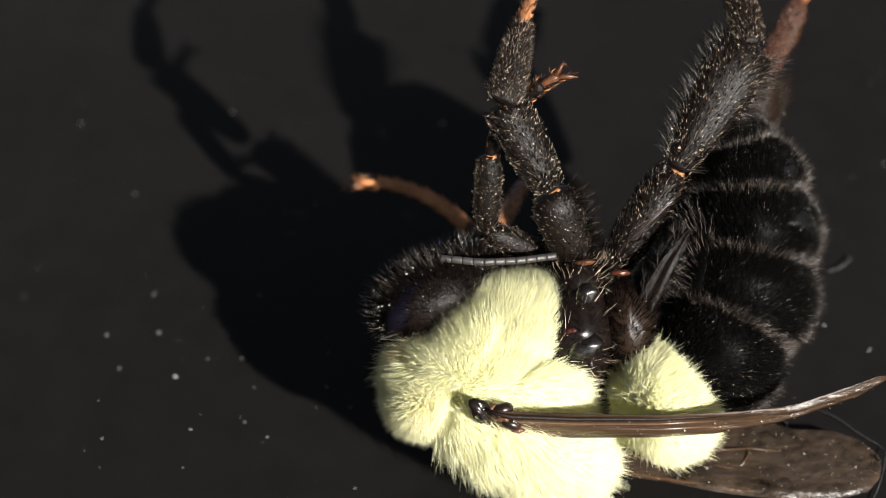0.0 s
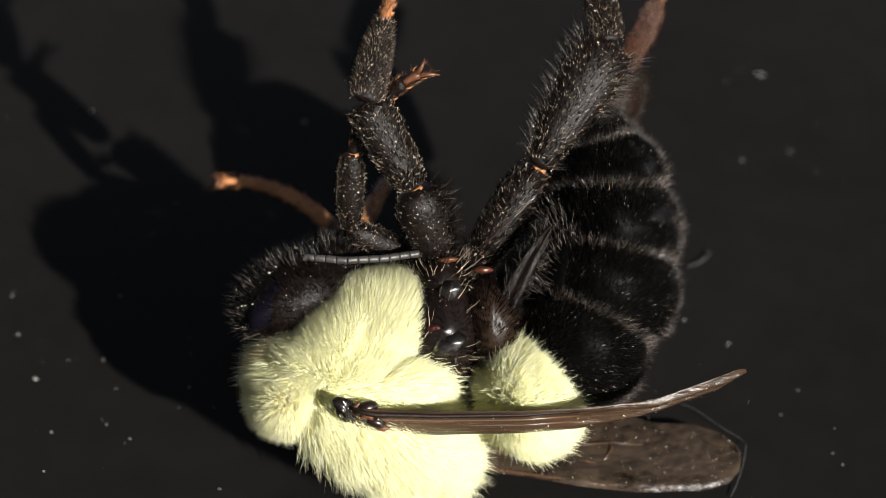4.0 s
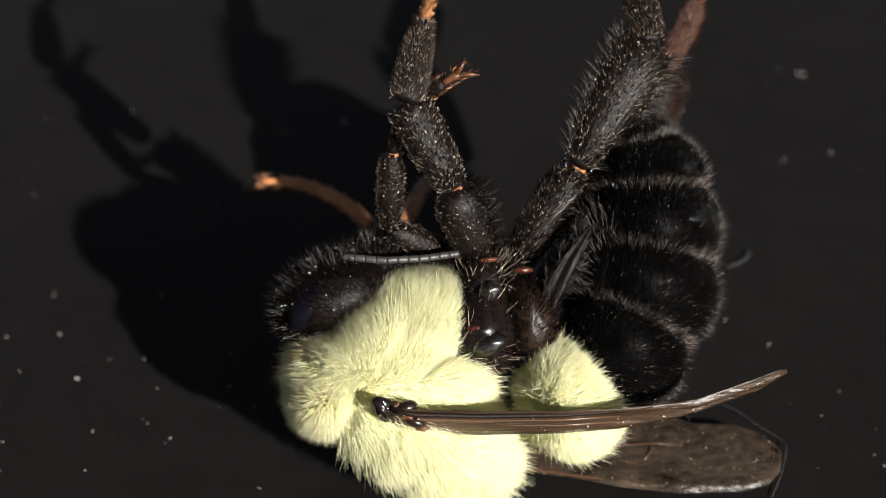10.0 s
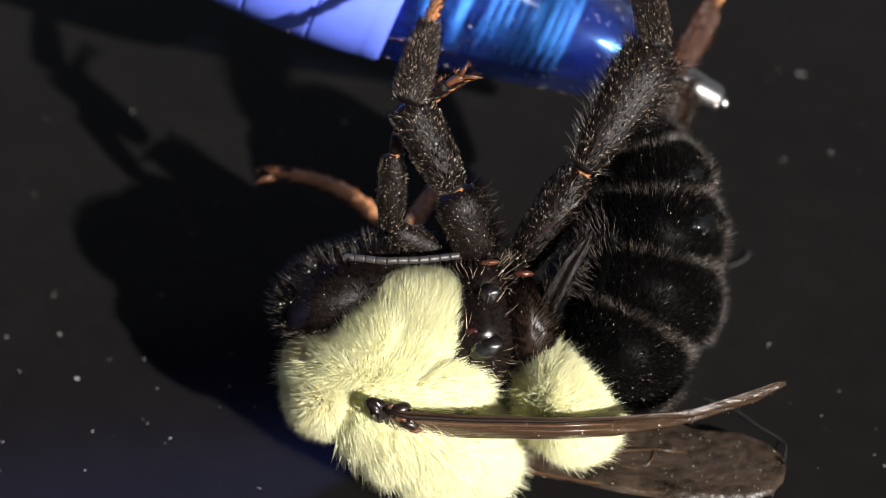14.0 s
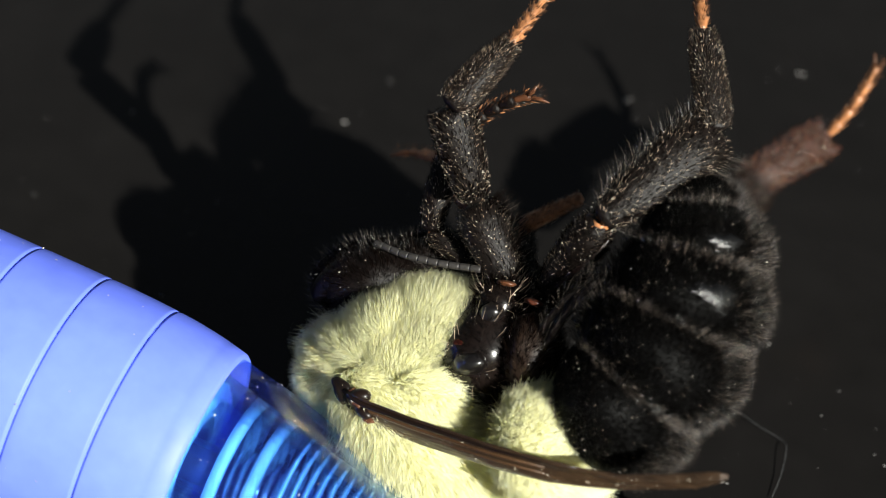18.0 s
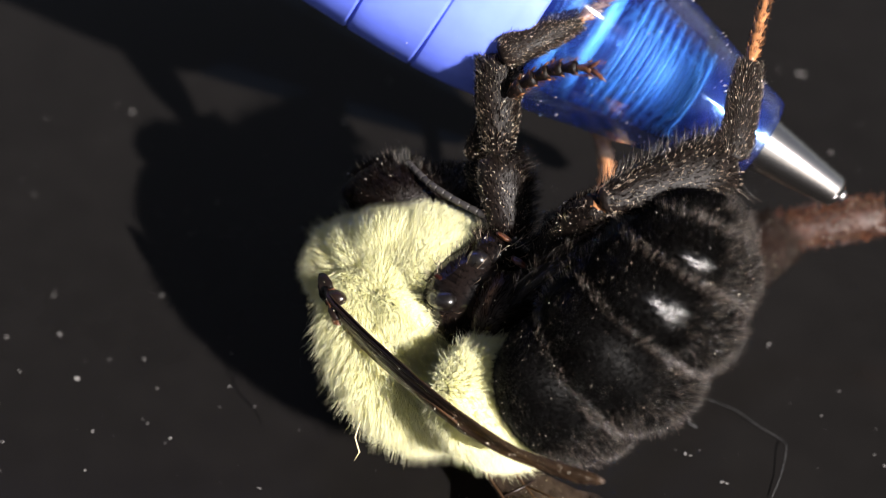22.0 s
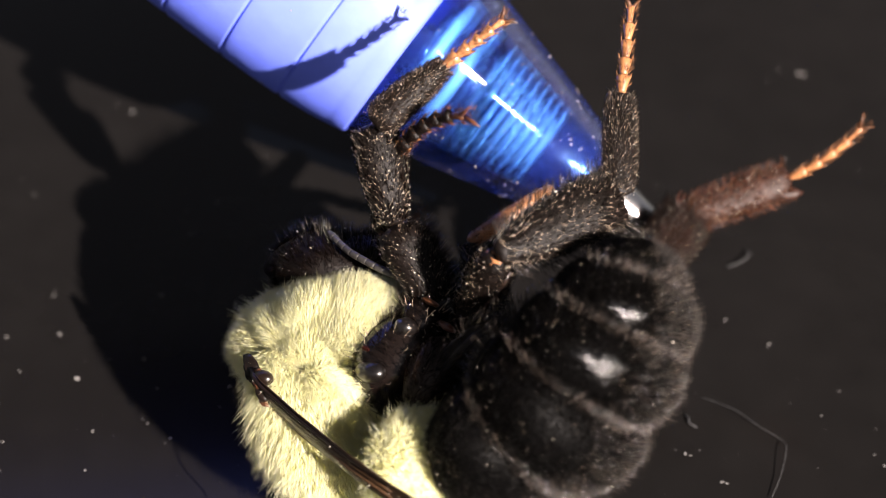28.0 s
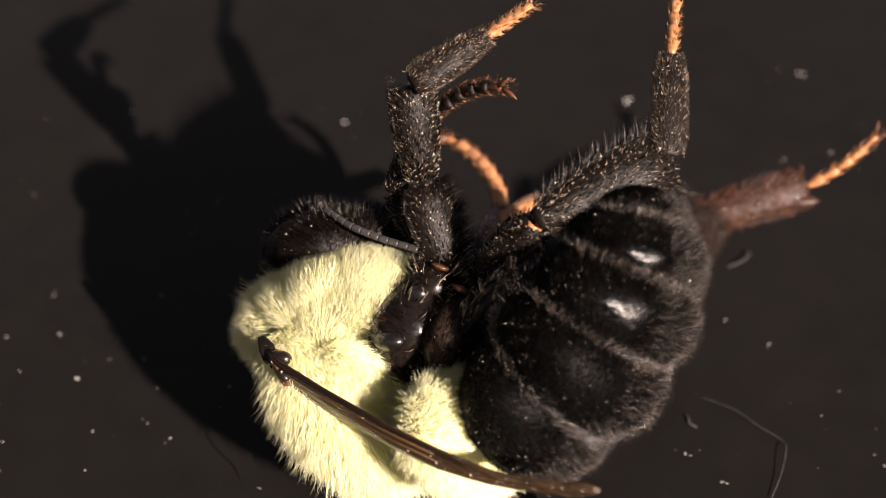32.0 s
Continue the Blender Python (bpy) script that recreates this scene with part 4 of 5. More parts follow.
core = part("refill", lathe([(9.2, 0.02), (9.2, 0.95), (40.0, 0.95), (40.0, 0.02)], 32), INK, pen, "dark ink refill")
coil = [(10.2 + 0.36 * k / 24, 1.25 * math.cos(2 * math.pi * k / 24), 1.25 * math.sin(2 * math.pi * k / 24)) for k in range(24 * 10)]
part("spring", tube(coil, [0.09] * len(coil), 6), SPRING, pen, "bright steel spring")
for k in range(9):
    x, rr = 7.3 + 0.42 * k, 1.62 + 0.085 * k
    part("thread_ring", lathe([(x, rr), (x + 0.09, rr + 0.16), (x + 0.18, rr), (x + 0.09, rr - 0.05)], 48, closed=True), REFILL, core)
for x, rr in ((11.6, 2.35), (12.9, 2.6)):
    part("collar_ring", lathe([(x, rr), (x + 0.1, rr + 0.2), (x + 0.45, rr + 0.25), (x + 0.5, rr), (x + 0.25, rr - 0.1)], 48, closed=True), REFILL, core)
part("sleeve", lathe([(14.6, 1.9), (14.6, 3.3), (17.0, 3.45), (40, 3.45)], 48), REFILL, pen, "light blue inner sleeve")


def grip_profile():
    rows = [(15.0, 4.05), (14.35, 4.15), (14.25, 4.25), (14.4, 4.38), (15.0, 4.5)]
    x = 15.0
    while x < 44:
        r = 4.5 + 0.45 * (1 - math.exp(-(x - 15) / 2.2))
        groove = min(abs(x - g) for g in GROOVES)
        rows.append((x + 0.01, r - 0.10 * math.exp(-(groove / 0.06) ** 2)))
        x += 0.03 if groove < 0.25 else 0.25
    return rows


GROOVES = [17.4, 20.3, 23.2, 26.1, 29.0, 31.9, 34.8, 37.7, 40.6]
part("grip", lathe([(x, r * GIRTH) for x, r in grip_profile()], 72), GRIP, pen, "violet-blue rubber grip with fine grooves")
part("barrel", lathe([(44, 4.4), (44, 4.9), (60, 5.0), (120, 5.1), (122, 4.8), (122, 0.1)], 48), GRIP, pen, "blue pen barrel")

rng = np.random.default_rng(11)
for count, x0, x1, size in ((240, 15.0, 36.0, 0.04), (170, 5.0, 14.0, 0.032)):
    flakes = []
    for k in range(count):
        x, a = rng.uniform(x0, x1), rng.uniform(0, 2 * math.pi)
        r = np.interp(x, [5.0, 8.5, 12.0, 14.2, 14.4, 18.0, 25.0, 36.0], [2.1, 3.04, 3.92, 4.36, 4.62, 5.08, 5.2, 5.2])
        q = size * (0.4 + rng.random() ** 2)
        flakes.append(ellipsoid((x, r * math.cos(a), r * math.sin(a)), (q * (0.6 + rng.random()), q, q), turn(rng.random() * 180, 0, rng.random() * 180), 6, 4, 0.5))
    tagged(part("dust", joined(*flakes), GLINT_DUST, pen, "pale dust clinging to the pen", smooth=False), kind="stuff")

# ---- dust ----
rng = np.random.default_rng(7)


def speck(x, y, size, seed):
    """One flake of dust lying on the table."""
    r = np.random.default_rng(seed)
    shapes = []
    for k in range(3):
        o = r.normal(size=2) * size * 0.45
        shapes.append(ellipsoid((o[0], o[1], size * 0.25), (size * (0.35 + 0.4 * r.random()), size * (0.3 + 0.3 * r.random()), size * 0.28), turn(0, 0, r.random() * 180), 9, 6, 0.7))
    ob = part("dust_speck", joined(*shapes), DUST, smooth=False)
    ob.matrix_basis = at(x, y, 0)
    return tagged(ob, "pale flake of dust on black table top", "dust speck", "dust on the table")


for k, (x, y, s) in enumerate((
    (-18.09, -3.30, 0.105),
    (-17.45, -5.80, 0.103),
    (-19.86, -5.98, 0.103),
    (-16.30, -8.52, 0.110),
    (-13.41, -7.42, 0.101),
    (-15.11, -11.74, 0.068),
    (-13.10, -3.30, 0.095),
    (-18.87, -8.13, 0.060),
    (-12.63, -9.18, 0.050),
    (-9.73, -10.37, 0.059),
    (-9.42, -9.11, 0.060),
    (-15.16, -14.01, 0.048),
    (-12.79, -11.31, 0.069),
    (-13.07, -11.01, 0.039),
    (-11.77, -12.14, 0.058),
    (-11.91, -12.43, 0.039),
    (-8.26, -10.31, 0.049),
    (-7.67, -15.01, 0.057),
    (-5.06, 9.74, 0.140),
    (-2.81, 13.21, 0.096),
    (-16.09, 10.64, 0.105),
    (-11.95, 1.18, 0.065),
    (9.70, 11.50, 0.236),
    (19.08, 13.81, 0.192),
    (17.08, 6.63, 0.102),
    (19.60, 7.30, 0.091),
    (14.77, -6.46, 0.092),
    (12.93, -4.88, 0.073),
    (17.47, -9.38, 0.060),
    (10.35, -13.05, 0.096),
    (10.53, -13.18, 0.048),
    (11.71, -14.70, 0.095),
    (11.94, -14.76, 0.057),
    (18.71, -11.64, 0.049),
    (18.39, -13.11, 0.077),
    (18.72, -13.75, 0.048),
    (-1.78, -13.11, 0.039),
    (8.94, -11.64, 0.049),
    (9.93, -12.85, 0.039),
    (-12.21, 1.06, 0.076),
    (-4.35, -2.14, 0.042),
    (-5.38, -5.73, 0.041),
    (-20.16, 4.00, 0.056),
)):
    speck(x, y, s, k)
grains = []
for k in range(190):
    x, y, s = rng.uniform(-26, 26), rng.uniform(-16, 16), 0.010 + 0.028 * rng.random() ** 3
    grains.append(ellipsoid((x, y, s * 0.5), (s * (0.7 + rng.random()), s, s * 0.6), turn(0, 0, rng.random() * 180), 5, 4))
tagged(part("fine_dust", joined(*grains), DUST, smooth=False), "fine pale dust scattered on the table", "dust", kind="stuff")


def lint(points, r):
    raw = [V3(p) for p in points]
    pts = []
    for k in range(len(raw) - 1):
        p0, p1, p2, p3 = raw[max(k - 1, 0)], raw[k], raw[k + 1], raw[min(k + 2, len(raw) - 1)]
        for i in range(5):
            u = i / 5
            pts.append(0.5 * (2 * p1 + (p2 - p0) * u + (2 * p0 - 5 * p1 + 4 * p2 - p3) * u * u + (3 * p1 - p0 - 3 * p2 + p3) * u ** 3))
    ob = part("lint_fibre", tube(pts, [r * 0.6] + [r] * (len(pts) - 2) + [r * 0.5], 6), FIBRE)
    return tagged(ob, "thin grey lint fibre lying on the table", "fibre")


lint([(11.32, -9.80, 0.10), (12.70, -10.74, 0.25), (13.69, -11.71, 0.20), (14.57, -12.46, 0.15), (14.61, -13.11, 0.30), (14.18, -14.54, 0.20), (13.59, -15.78, 0.10)], 0.016)
lint([(10.56, -10.81, 0.05), (10.67, -11.15, 0.12), (10.67, -11.38, 0.10), (11.04, -11.61, 0.05)], 0.035)
lint([(13.40, -1.32, 0.05), (14.05, -1.16, 0.20), (14.55, -0.56, 0.20), (14.40, -0.04, 0.05)], 0.03)

def motions():
    walk(bee, [
        (0, at(-2.135, -13.810, 5.130, 48.00, -0.00, 0.00)),
        (13.8, at(-2.135, -13.810, 5.130, 48.00, -0.00, 0.00)),
        (14, at(-2.128, -13.784, 5.132, 48.82, -0.77, -2.99)),
        (14.5, at(-1.842, -13.908, 5.119, 46.76, -2.51, -17.01)),
        (15, at(-1.676, -13.826, 5.128, 47.26, -5.58, -21.89)),
        (15.5, at(-1.594, -13.935, 5.117, 46.98, -6.26, -24.04)),
        (17.5, at(-1.247, -13.909, 5.119, 47.13, -9.93, -33.13)),
        (18, at(-1.218, -13.865, 5.124, 47.19, -10.01, -33.31)),
        (18.5, at(-1.048, -13.508, 5.161, 46.92, -9.62, -33.64)),
        (19, at(-0.567, -11.123, 5.412, 44.60, -3.91, -41.66)),
        (19.5, at(-1.295, -9.112, 5.624, 50.13, -6.91, -51.55)),
        (20, at(-1.490, -9.073, 5.628, 50.04, -6.58, -50.94)),
        (21.5, at(-1.490, -9.073, 5.628, 50.04, -6.58, -50.94)),
        (22, at(-1.349, -9.615, 5.571, 46.70, -4.93, -54.78)),
        (22.5, at(-2.296, -11.403, 5.383, 46.82, -6.16, -59.29)),
        (23, at(-3.558, -13.154, 5.199, 47.79, -8.00, -52.27)),
        (23.5, at(-4.162, -14.184, 5.091, 47.74, -8.35, -51.71)),
        (24, at(-3.973, -13.566, 5.155, 48.69, -8.97, -50.85)),
        (24.5, at(-3.881, -13.606, 5.151, 48.03, -8.39, -52.50)),
        (25, at(-3.768, -13.534, 5.159, 47.79, -8.16, -52.85)),
        (25.5, at(-4.084, -13.795, 5.131, 48.22, -8.72, -51.61)),
        (27.5, at(-4.077, -13.828, 5.128, 48.07, -8.58, -52.02)),
        (28, at(-4.015, -13.568, 5.155, 48.18, -8.60, -51.95)),
        (28.5, at(-4.083, -13.716, 5.140, 48.40, -8.82, -51.97)),
        (29, at(-4.143, -13.714, 5.140, 48.96, -9.40, -51.24)),
        (29.5, at(-4.026, -13.838, 5.127, 48.41, -8.85, -52.99)),
        (30, at(-3.947, -13.545, 5.158, 48.14, -8.48, -52.56)),
        (30.5, at(-3.807, -13.227, 5.191, 47.44, -7.71, -51.49)),
        (30.8, at(-3.791, -12.262, 5.292, 48.54, -8.40, -43.79)),
        (31, at(-3.782, -12.211, 5.298, 48.45, -8.34, -43.81)),
        (32, at(-3.782, -12.211, 5.298, 48.45, -8.34, -43.81)),
    ])
    walk(pen, [
        (0, at(70.000, 190.000, 5.950, 0.00, -0.00, -160.11)),
        (10.8, at(70.000, 190.000, 5.950, 0.00, -0.00, -160.11)),
        (11.5, at(13.083, 11.033, 20.465, -46.40, -20.38, 166.45)),
        (12, at(11.562, 6.282, 15.189, -46.58, -19.65, 167.18)),
        (13, at(6.998, 5.264, 14.059, -46.75, -18.93, 167.90)),
        (13.4, at(6.744, 3.738, 12.363, -46.75, -18.93, 167.90)),
        (13.6, at(7.774, 2.587, 11.103, -46.64, -19.41, 167.44)),
        (13.8, at(10.682, 1.861, 10.313, -46.53, -19.89, 166.97)),
        (14, at(12.498, 0.286, 8.583, -46.32, -20.73, 166.14)),
        (14.2, at(13.228, -0.444, 8.114, -46.08, -21.45, 165.29)),
        (14.5, at(14.436, -2.258, 6.611, -45.55, -23.05, 163.43)),
        (15, at(15.007, -2.682, 6.995, -45.63, -22.50, 163.72)),
        (15.5, at(15.058, -2.505, 6.514, -45.43, -23.36, 163.01)),
        (16, at(11.942, -0.233, 17.328, -45.08, -24.58, 161.90)),
        (16.5, at(-8.118, -3.737, 21.992, -45.55, -23.29, 163.41)),
        (17, at(-3.210, -18.729, 2.342, -45.14, -17.04, 162.49)),
        (17.5, at(2.925, -22.621, 0.750, -44.61, -13.50, 160.30)),
        (18, at(3.986, -22.352, 0.750, -44.61, -13.50, 160.30)),
        (18.5, at(2.011, -20.100, 0.750, -44.86, -12.14, 160.86)),
        (18.7, at(0.742, -17.440, 0.750, -45.18, -13.29, 162.24)),
        (19, at(-1.228, -13.334, 0.750, -45.70, -14.99, 164.34)),
        (19.2, at(-2.978, -9.940, 0.911, -46.28, -15.79, 166.61)),
        (19.5, at(-4.693, -8.616, 3.377, -46.74, -17.33, 168.20)),
        (19.6, at(-5.324, -8.277, 4.832, -46.75, -17.39, 168.23)),
        (19.8, at(-6.332, -8.247, 7.024, -46.92, -16.78, 169.00)),
        (19.9, at(-11.952, -7.022, 8.716, -46.93, -16.84, 169.03)),
        (20, at(-19.072, -6.118, 11.547, -46.94, -16.89, 169.06)),
        (20.4, at(-28.396, -4.252, 19.928, -46.75, -18.93, 167.90)),
        (20.7, at(14.953, 8.758, 18.414, -45.21, -24.59, 162.23)),
        (21.2, at(15.957, 3.780, 13.677, -44.88, -25.87, 161.18)),
        (21.4, at(16.992, 1.924, 11.932, -44.96, -25.82, 161.38)),
        (21.6, at(18.207, 0.657, 10.683, -45.00, -25.79, 161.48)),
        (21.8, at(17.932, -2.352, 11.077, -44.72, -26.50, 160.70)),
        (22, at(16.624, -6.759, 9.172, -44.58, -26.85, 160.30)),
        (22.2, at(15.613, -7.196, 9.729, -44.16, -28.01, 159.13)),
        (22.4, at(15.203, -7.485, 8.209, -43.87, -28.80, 158.34)),
        (22.6, at(13.896, -7.157, 7.371, -43.57, -29.60, 157.55)),
        (22.8, at(13.249, -7.461, 5.834, -43.60, -29.71, 157.58)),
        (23, at(12.650, -7.481, 4.611, -43.28, -30.49, 156.78)),
        (23.2, at(12.073, -8.009, 4.192, -43.20, -30.36, 156.62)),
        (23.4, at(11.637, -8.569, 3.738, -43.12, -30.23, 156.46)),
        (23.8, at(11.050, -8.582, 4.056, -42.96, -29.96, 156.14)),
        (24, at(11.369, -7.847, 5.040, -42.89, -29.83, 155.98)),
        (24.5, at(11.492, -8.537, 5.725, -42.70, -29.41, 155.62)),
        (25, at(12.111, -9.292, 6.341, -42.53, -28.99, 155.26)),
        (25.5, at(10.471, -8.985, 5.624, -42.57, -29.10, 155.36)),
        (27.5, at(9.858, -6.240, 4.442, -42.77, -29.52, 155.75)),
        (28, at(10.342, -5.175, 4.567, -42.82, -29.63, 155.85)),
        (28.5, at(8.861, -5.936, 5.301, -42.86, -29.62, 155.93)),
        (29, at(8.371, -6.225, 6.560, -43.55, -28.24, 157.67)),
        (29.5, at(9.028, -4.948, 4.619, -43.31, -29.30, 157.04)),
        (30, at(8.058, -1.746, 4.815, -43.92, -28.65, 158.49)),
        (30.2, at(8.435, -1.588, 4.991, -44.07, -28.30, 158.91)),
        (30.4, at(8.388, -0.736, 5.937, -44.68, -26.90, 160.51)),
        (30.5, at(8.648, -0.641, 6.042, -44.97, -26.20, 161.30)),
        (30.6, at(7.508, 2.114, 6.114, -44.39, -27.60, 159.71)),
        (30.7, at(6.928, 3.732, 7.910, -44.39, -27.60, 159.71)),
        (30.8, at(5.743, 4.218, 12.029, -44.42, -27.30, 159.84)),
        (31.2, at(0.368, 10.608, 31.949, -44.56, -26.07, 160.36)),
        (32, at(70.000, 190.000, 5.950, 0.00, -0.00, -160.11)),
    ])
    walk(legs['fore', 'femur'], [
        (0, at(2.386, 5.178, 0.399, 9.36, -29.02, 156.23)),
        (13.9, at(2.386, 5.178, 0.399, 9.36, -29.02, 156.23)),
        (14.5, at(2.386, 5.178, 0.399, 16.87, -19.59, 157.54)),
        (15.5, at(2.386, 5.178, 0.399, 16.87, -19.59, 157.54)),
        (17.5, at(2.386, 5.178, 0.399, 21.38, -29.93, 157.42)),
        (18.5, at(2.386, 5.178, 0.399, 21.38, -29.93, 157.42)),
        (19.5, at(2.386, 5.178, 0.399, 42.39, -31.73, 141.00)),
        (21.7, at(2.386, 5.178, 0.399, 42.39, -31.73, 141.00)),
        (23, at(2.386, 5.178, 0.399, 35.85, -39.38, 151.85)),
        (25.5, at(2.386, 5.178, 0.399, 35.85, -39.38, 151.85)),
        (28, at(2.386, 5.178, 0.399, 35.04, -39.81, 152.60)),
        (30.2, at(2.386, 5.178, 0.399, 35.04, -39.81, 152.60)),
        (30.8, at(2.386, 5.178, 0.399, 36.69, -30.98, 141.19)),
        (32, at(2.386, 5.178, 0.399, 36.69, -30.98, 141.19)),
    ])
    walk(legs['fore', 'tibia'], [
        (0, at(-0.015, 6.235, 1.854, 9.89, -28.36, 86.96)),
        (13.9, at(-0.015, 6.235, 1.854, 9.89, -28.36, 86.96)),
        (14.5, at(-0.226, 6.258, 1.405, 31.38, -25.61, 84.84)),
        (15.5, at(-0.226, 6.258, 1.405, 31.38, -25.61, 84.84)),
        (17.5, at(-0.015, 6.176, 1.896, 37.99, -2.73, 89.50)),
        (18.5, at(-0.015, 6.176, 1.896, 37.99, -2.73, 89.50)),
        (19.5, at(0.741, 6.838, 2.342, 48.24, -14.11, 74.25)),
        (21.7, at(0.739, 6.837, 2.344, 48.24, -14.11, 74.25)),
        (23, at(0.689, 6.335, 2.657, 56.65, -23.55, 89.45)),
        (25.5, at(0.691, 6.336, 2.654, 56.65, -23.55, 89.45)),
        (28, at(0.691, 6.303, 2.670, 52.87, -15.59, 94.14)),
        (30.2, at(0.689, 6.302, 2.672, 52.87, -15.59, 94.14)),
        (30.8, at(0.700, 6.824, 2.328, 42.04, 4.32, 87.08)),
        (32, at(0.699, 6.824, 2.328, 42.04, 4.32, 87.08)),
    ])
    walk(legs['fore', 'tarsus'], [
        (0, at(0.139, 9.135, 3.422, 2.19, -9.21, 45.45)),
        (13.9, at(0.139, 9.135, 3.422, 2.19, -9.21, 45.45)),
        (14.5, at(0.042, 9.221, 2.832, 13.67, 9.89, 44.44)),
        (15.5, at(0.042, 9.221, 2.832, 13.67, 9.89, 44.44)),
        (17.5, at(0.014, 9.472, 2.053, 19.69, -0.83, 39.62)),
        (18.5, at(0.014, 9.472, 2.053, 19.69, -0.83, 39.62)),
        (19.5, at(2.152, 9.955, 3.734, 15.29, -1.00, 37.51)),
        (21.7, at(2.147, 9.952, 3.738, 15.29, -1.00, 37.51)),
        (23, at(1.290, 9.410, 4.534, 19.57, -5.83, 36.32)),
        (25.5, at(1.296, 9.414, 4.526, 19.57, -5.83, 36.32)),
        (28, at(1.036, 9.524, 4.112, 22.32, -10.77, 36.13)),
        (30.2, at(1.031, 9.523, 4.117, 22.32, -10.77, 36.13)),
        (30.8, at(1.373, 10.110, 2.700, 13.85, -10.07, 30.60)),
        (32, at(1.372, 10.108, 2.701, 13.85, -10.07, 30.60)),
    ])
    walk(legs['mid', 'femur'], [
        (0, at(3.629, 4.953, 0.999, 11.78, -30.35, 110.85)),
        (13.9, at(3.629, 4.953, 0.999, 11.78, -30.35, 110.85)),
        (14.5, at(3.629, 4.953, 0.999, 27.92, -20.85, 119.25)),
        (15.5, at(3.629, 4.953, 0.999, 27.92, -20.85, 119.25)),
        (17.5, at(3.629, 4.953, 0.999, 35.86, -19.08, 123.26)),
        (18.5, at(3.629, 4.953, 0.999, 35.86, -19.08, 123.26)),
        (19.5, at(3.629, 4.953, 0.999, 48.67, -20.86, 123.26)),
        (21.7, at(3.629, 4.953, 0.999, 48.67, -20.86, 123.26)),
        (23, at(3.629, 4.953, 0.999, 43.13, -32.83, 138.86)),
        (25.5, at(3.629, 4.953, 0.999, 43.13, -32.83, 138.86)),
        (28, at(3.629, 4.953, 0.999, 42.88, -32.70, 138.73)),
        (30.2, at(3.629, 4.953, 0.999, 42.88, -32.70, 138.73)),
        (30.8, at(3.629, 4.953, 0.999, 43.48, -20.76, 122.84)),
        (32, at(3.629, 4.953, 0.999, 43.48, -20.76, 122.84)),
    ])
    walk(legs['mid', 'tibia'], [
        (0, at(2.552, 7.757, 3.368, 10.51, -13.60, 119.02)),
        (13.9, at(2.566, 7.762, 3.368, 10.51, -13.60, 119.02)),
        (14.5, at(2.175, 7.786, 2.827, 31.40, -30.99, 108.99)),
        (15.5, at(2.251, 7.790, 2.803, 31.40, -30.99, 108.99)),
        (17.5, at(2.119, 7.708, 2.660, 40.94, -28.82, 108.74)),
        (18.5, at(2.120, 7.705, 2.660, 40.94, -28.82, 108.74)),
        (19.5, at(2.236, 7.747, 2.689, 50.41, -18.05, 114.34)),
        (21.7, at(2.233, 7.745, 2.691, 50.41, -18.05, 114.34)),
        (23, at(1.831, 6.959, 3.324, 50.21, -23.47, 120.38)),
        (25.5, at(1.834, 6.962, 3.321, 50.21, -23.47, 120.38)),
        (28, at(1.835, 6.970, 3.313, 49.75, -24.18, 121.19)),
        (30.2, at(1.833, 6.969, 3.315, 49.75, -24.18, 121.19)),
        (30.8, at(2.231, 7.738, 2.707, 48.76, -26.01, 105.39)),
        (32, at(2.230, 7.737, 2.707, 48.76, -26.01, 105.39)),
    ])
    walk(legs['mid', 'basitarsus'], [
        (0, at(0.717, 11.033, 4.992, 7.33, 19.88, 78.28)),
        (13.9, at(0.749, 11.043, 4.992, 7.33, 19.88, 78.28)),
        (14.5, at(1.266, 10.907, 5.529, 25.21, 26.58, 77.75)),
        (15.5, at(1.433, 10.915, 5.473, 25.21, 26.58, 77.75)),
        (17.5, at(1.391, 10.913, 5.149, 32.00, 23.86, 71.52)),
        (18.5, at(1.391, 10.909, 5.148, 32.00, 23.86, 71.52)),
        (19.5, at(1.183, 11.179, 4.409, 33.23, 34.20, 70.48)),
        (21.7, at(1.179, 11.177, 4.414, 33.23, 34.20, 70.48)),
        (23, at(0.516, 10.114, 5.369, 40.26, 21.25, 77.12)),
        (25.5, at(0.522, 10.119, 5.361, 40.26, 21.25, 77.12)),
        (28, at(0.492, 10.085, 5.397, 40.68, 20.43, 77.64)),
        (30.2, at(0.487, 10.084, 5.402, 40.68, 20.43, 77.64)),
        (30.8, at(1.752, 11.142, 4.964, 31.42, 27.44, 66.29)),
        (32, at(1.751, 11.141, 4.965, 31.42, 27.44, 66.29)),
    ])
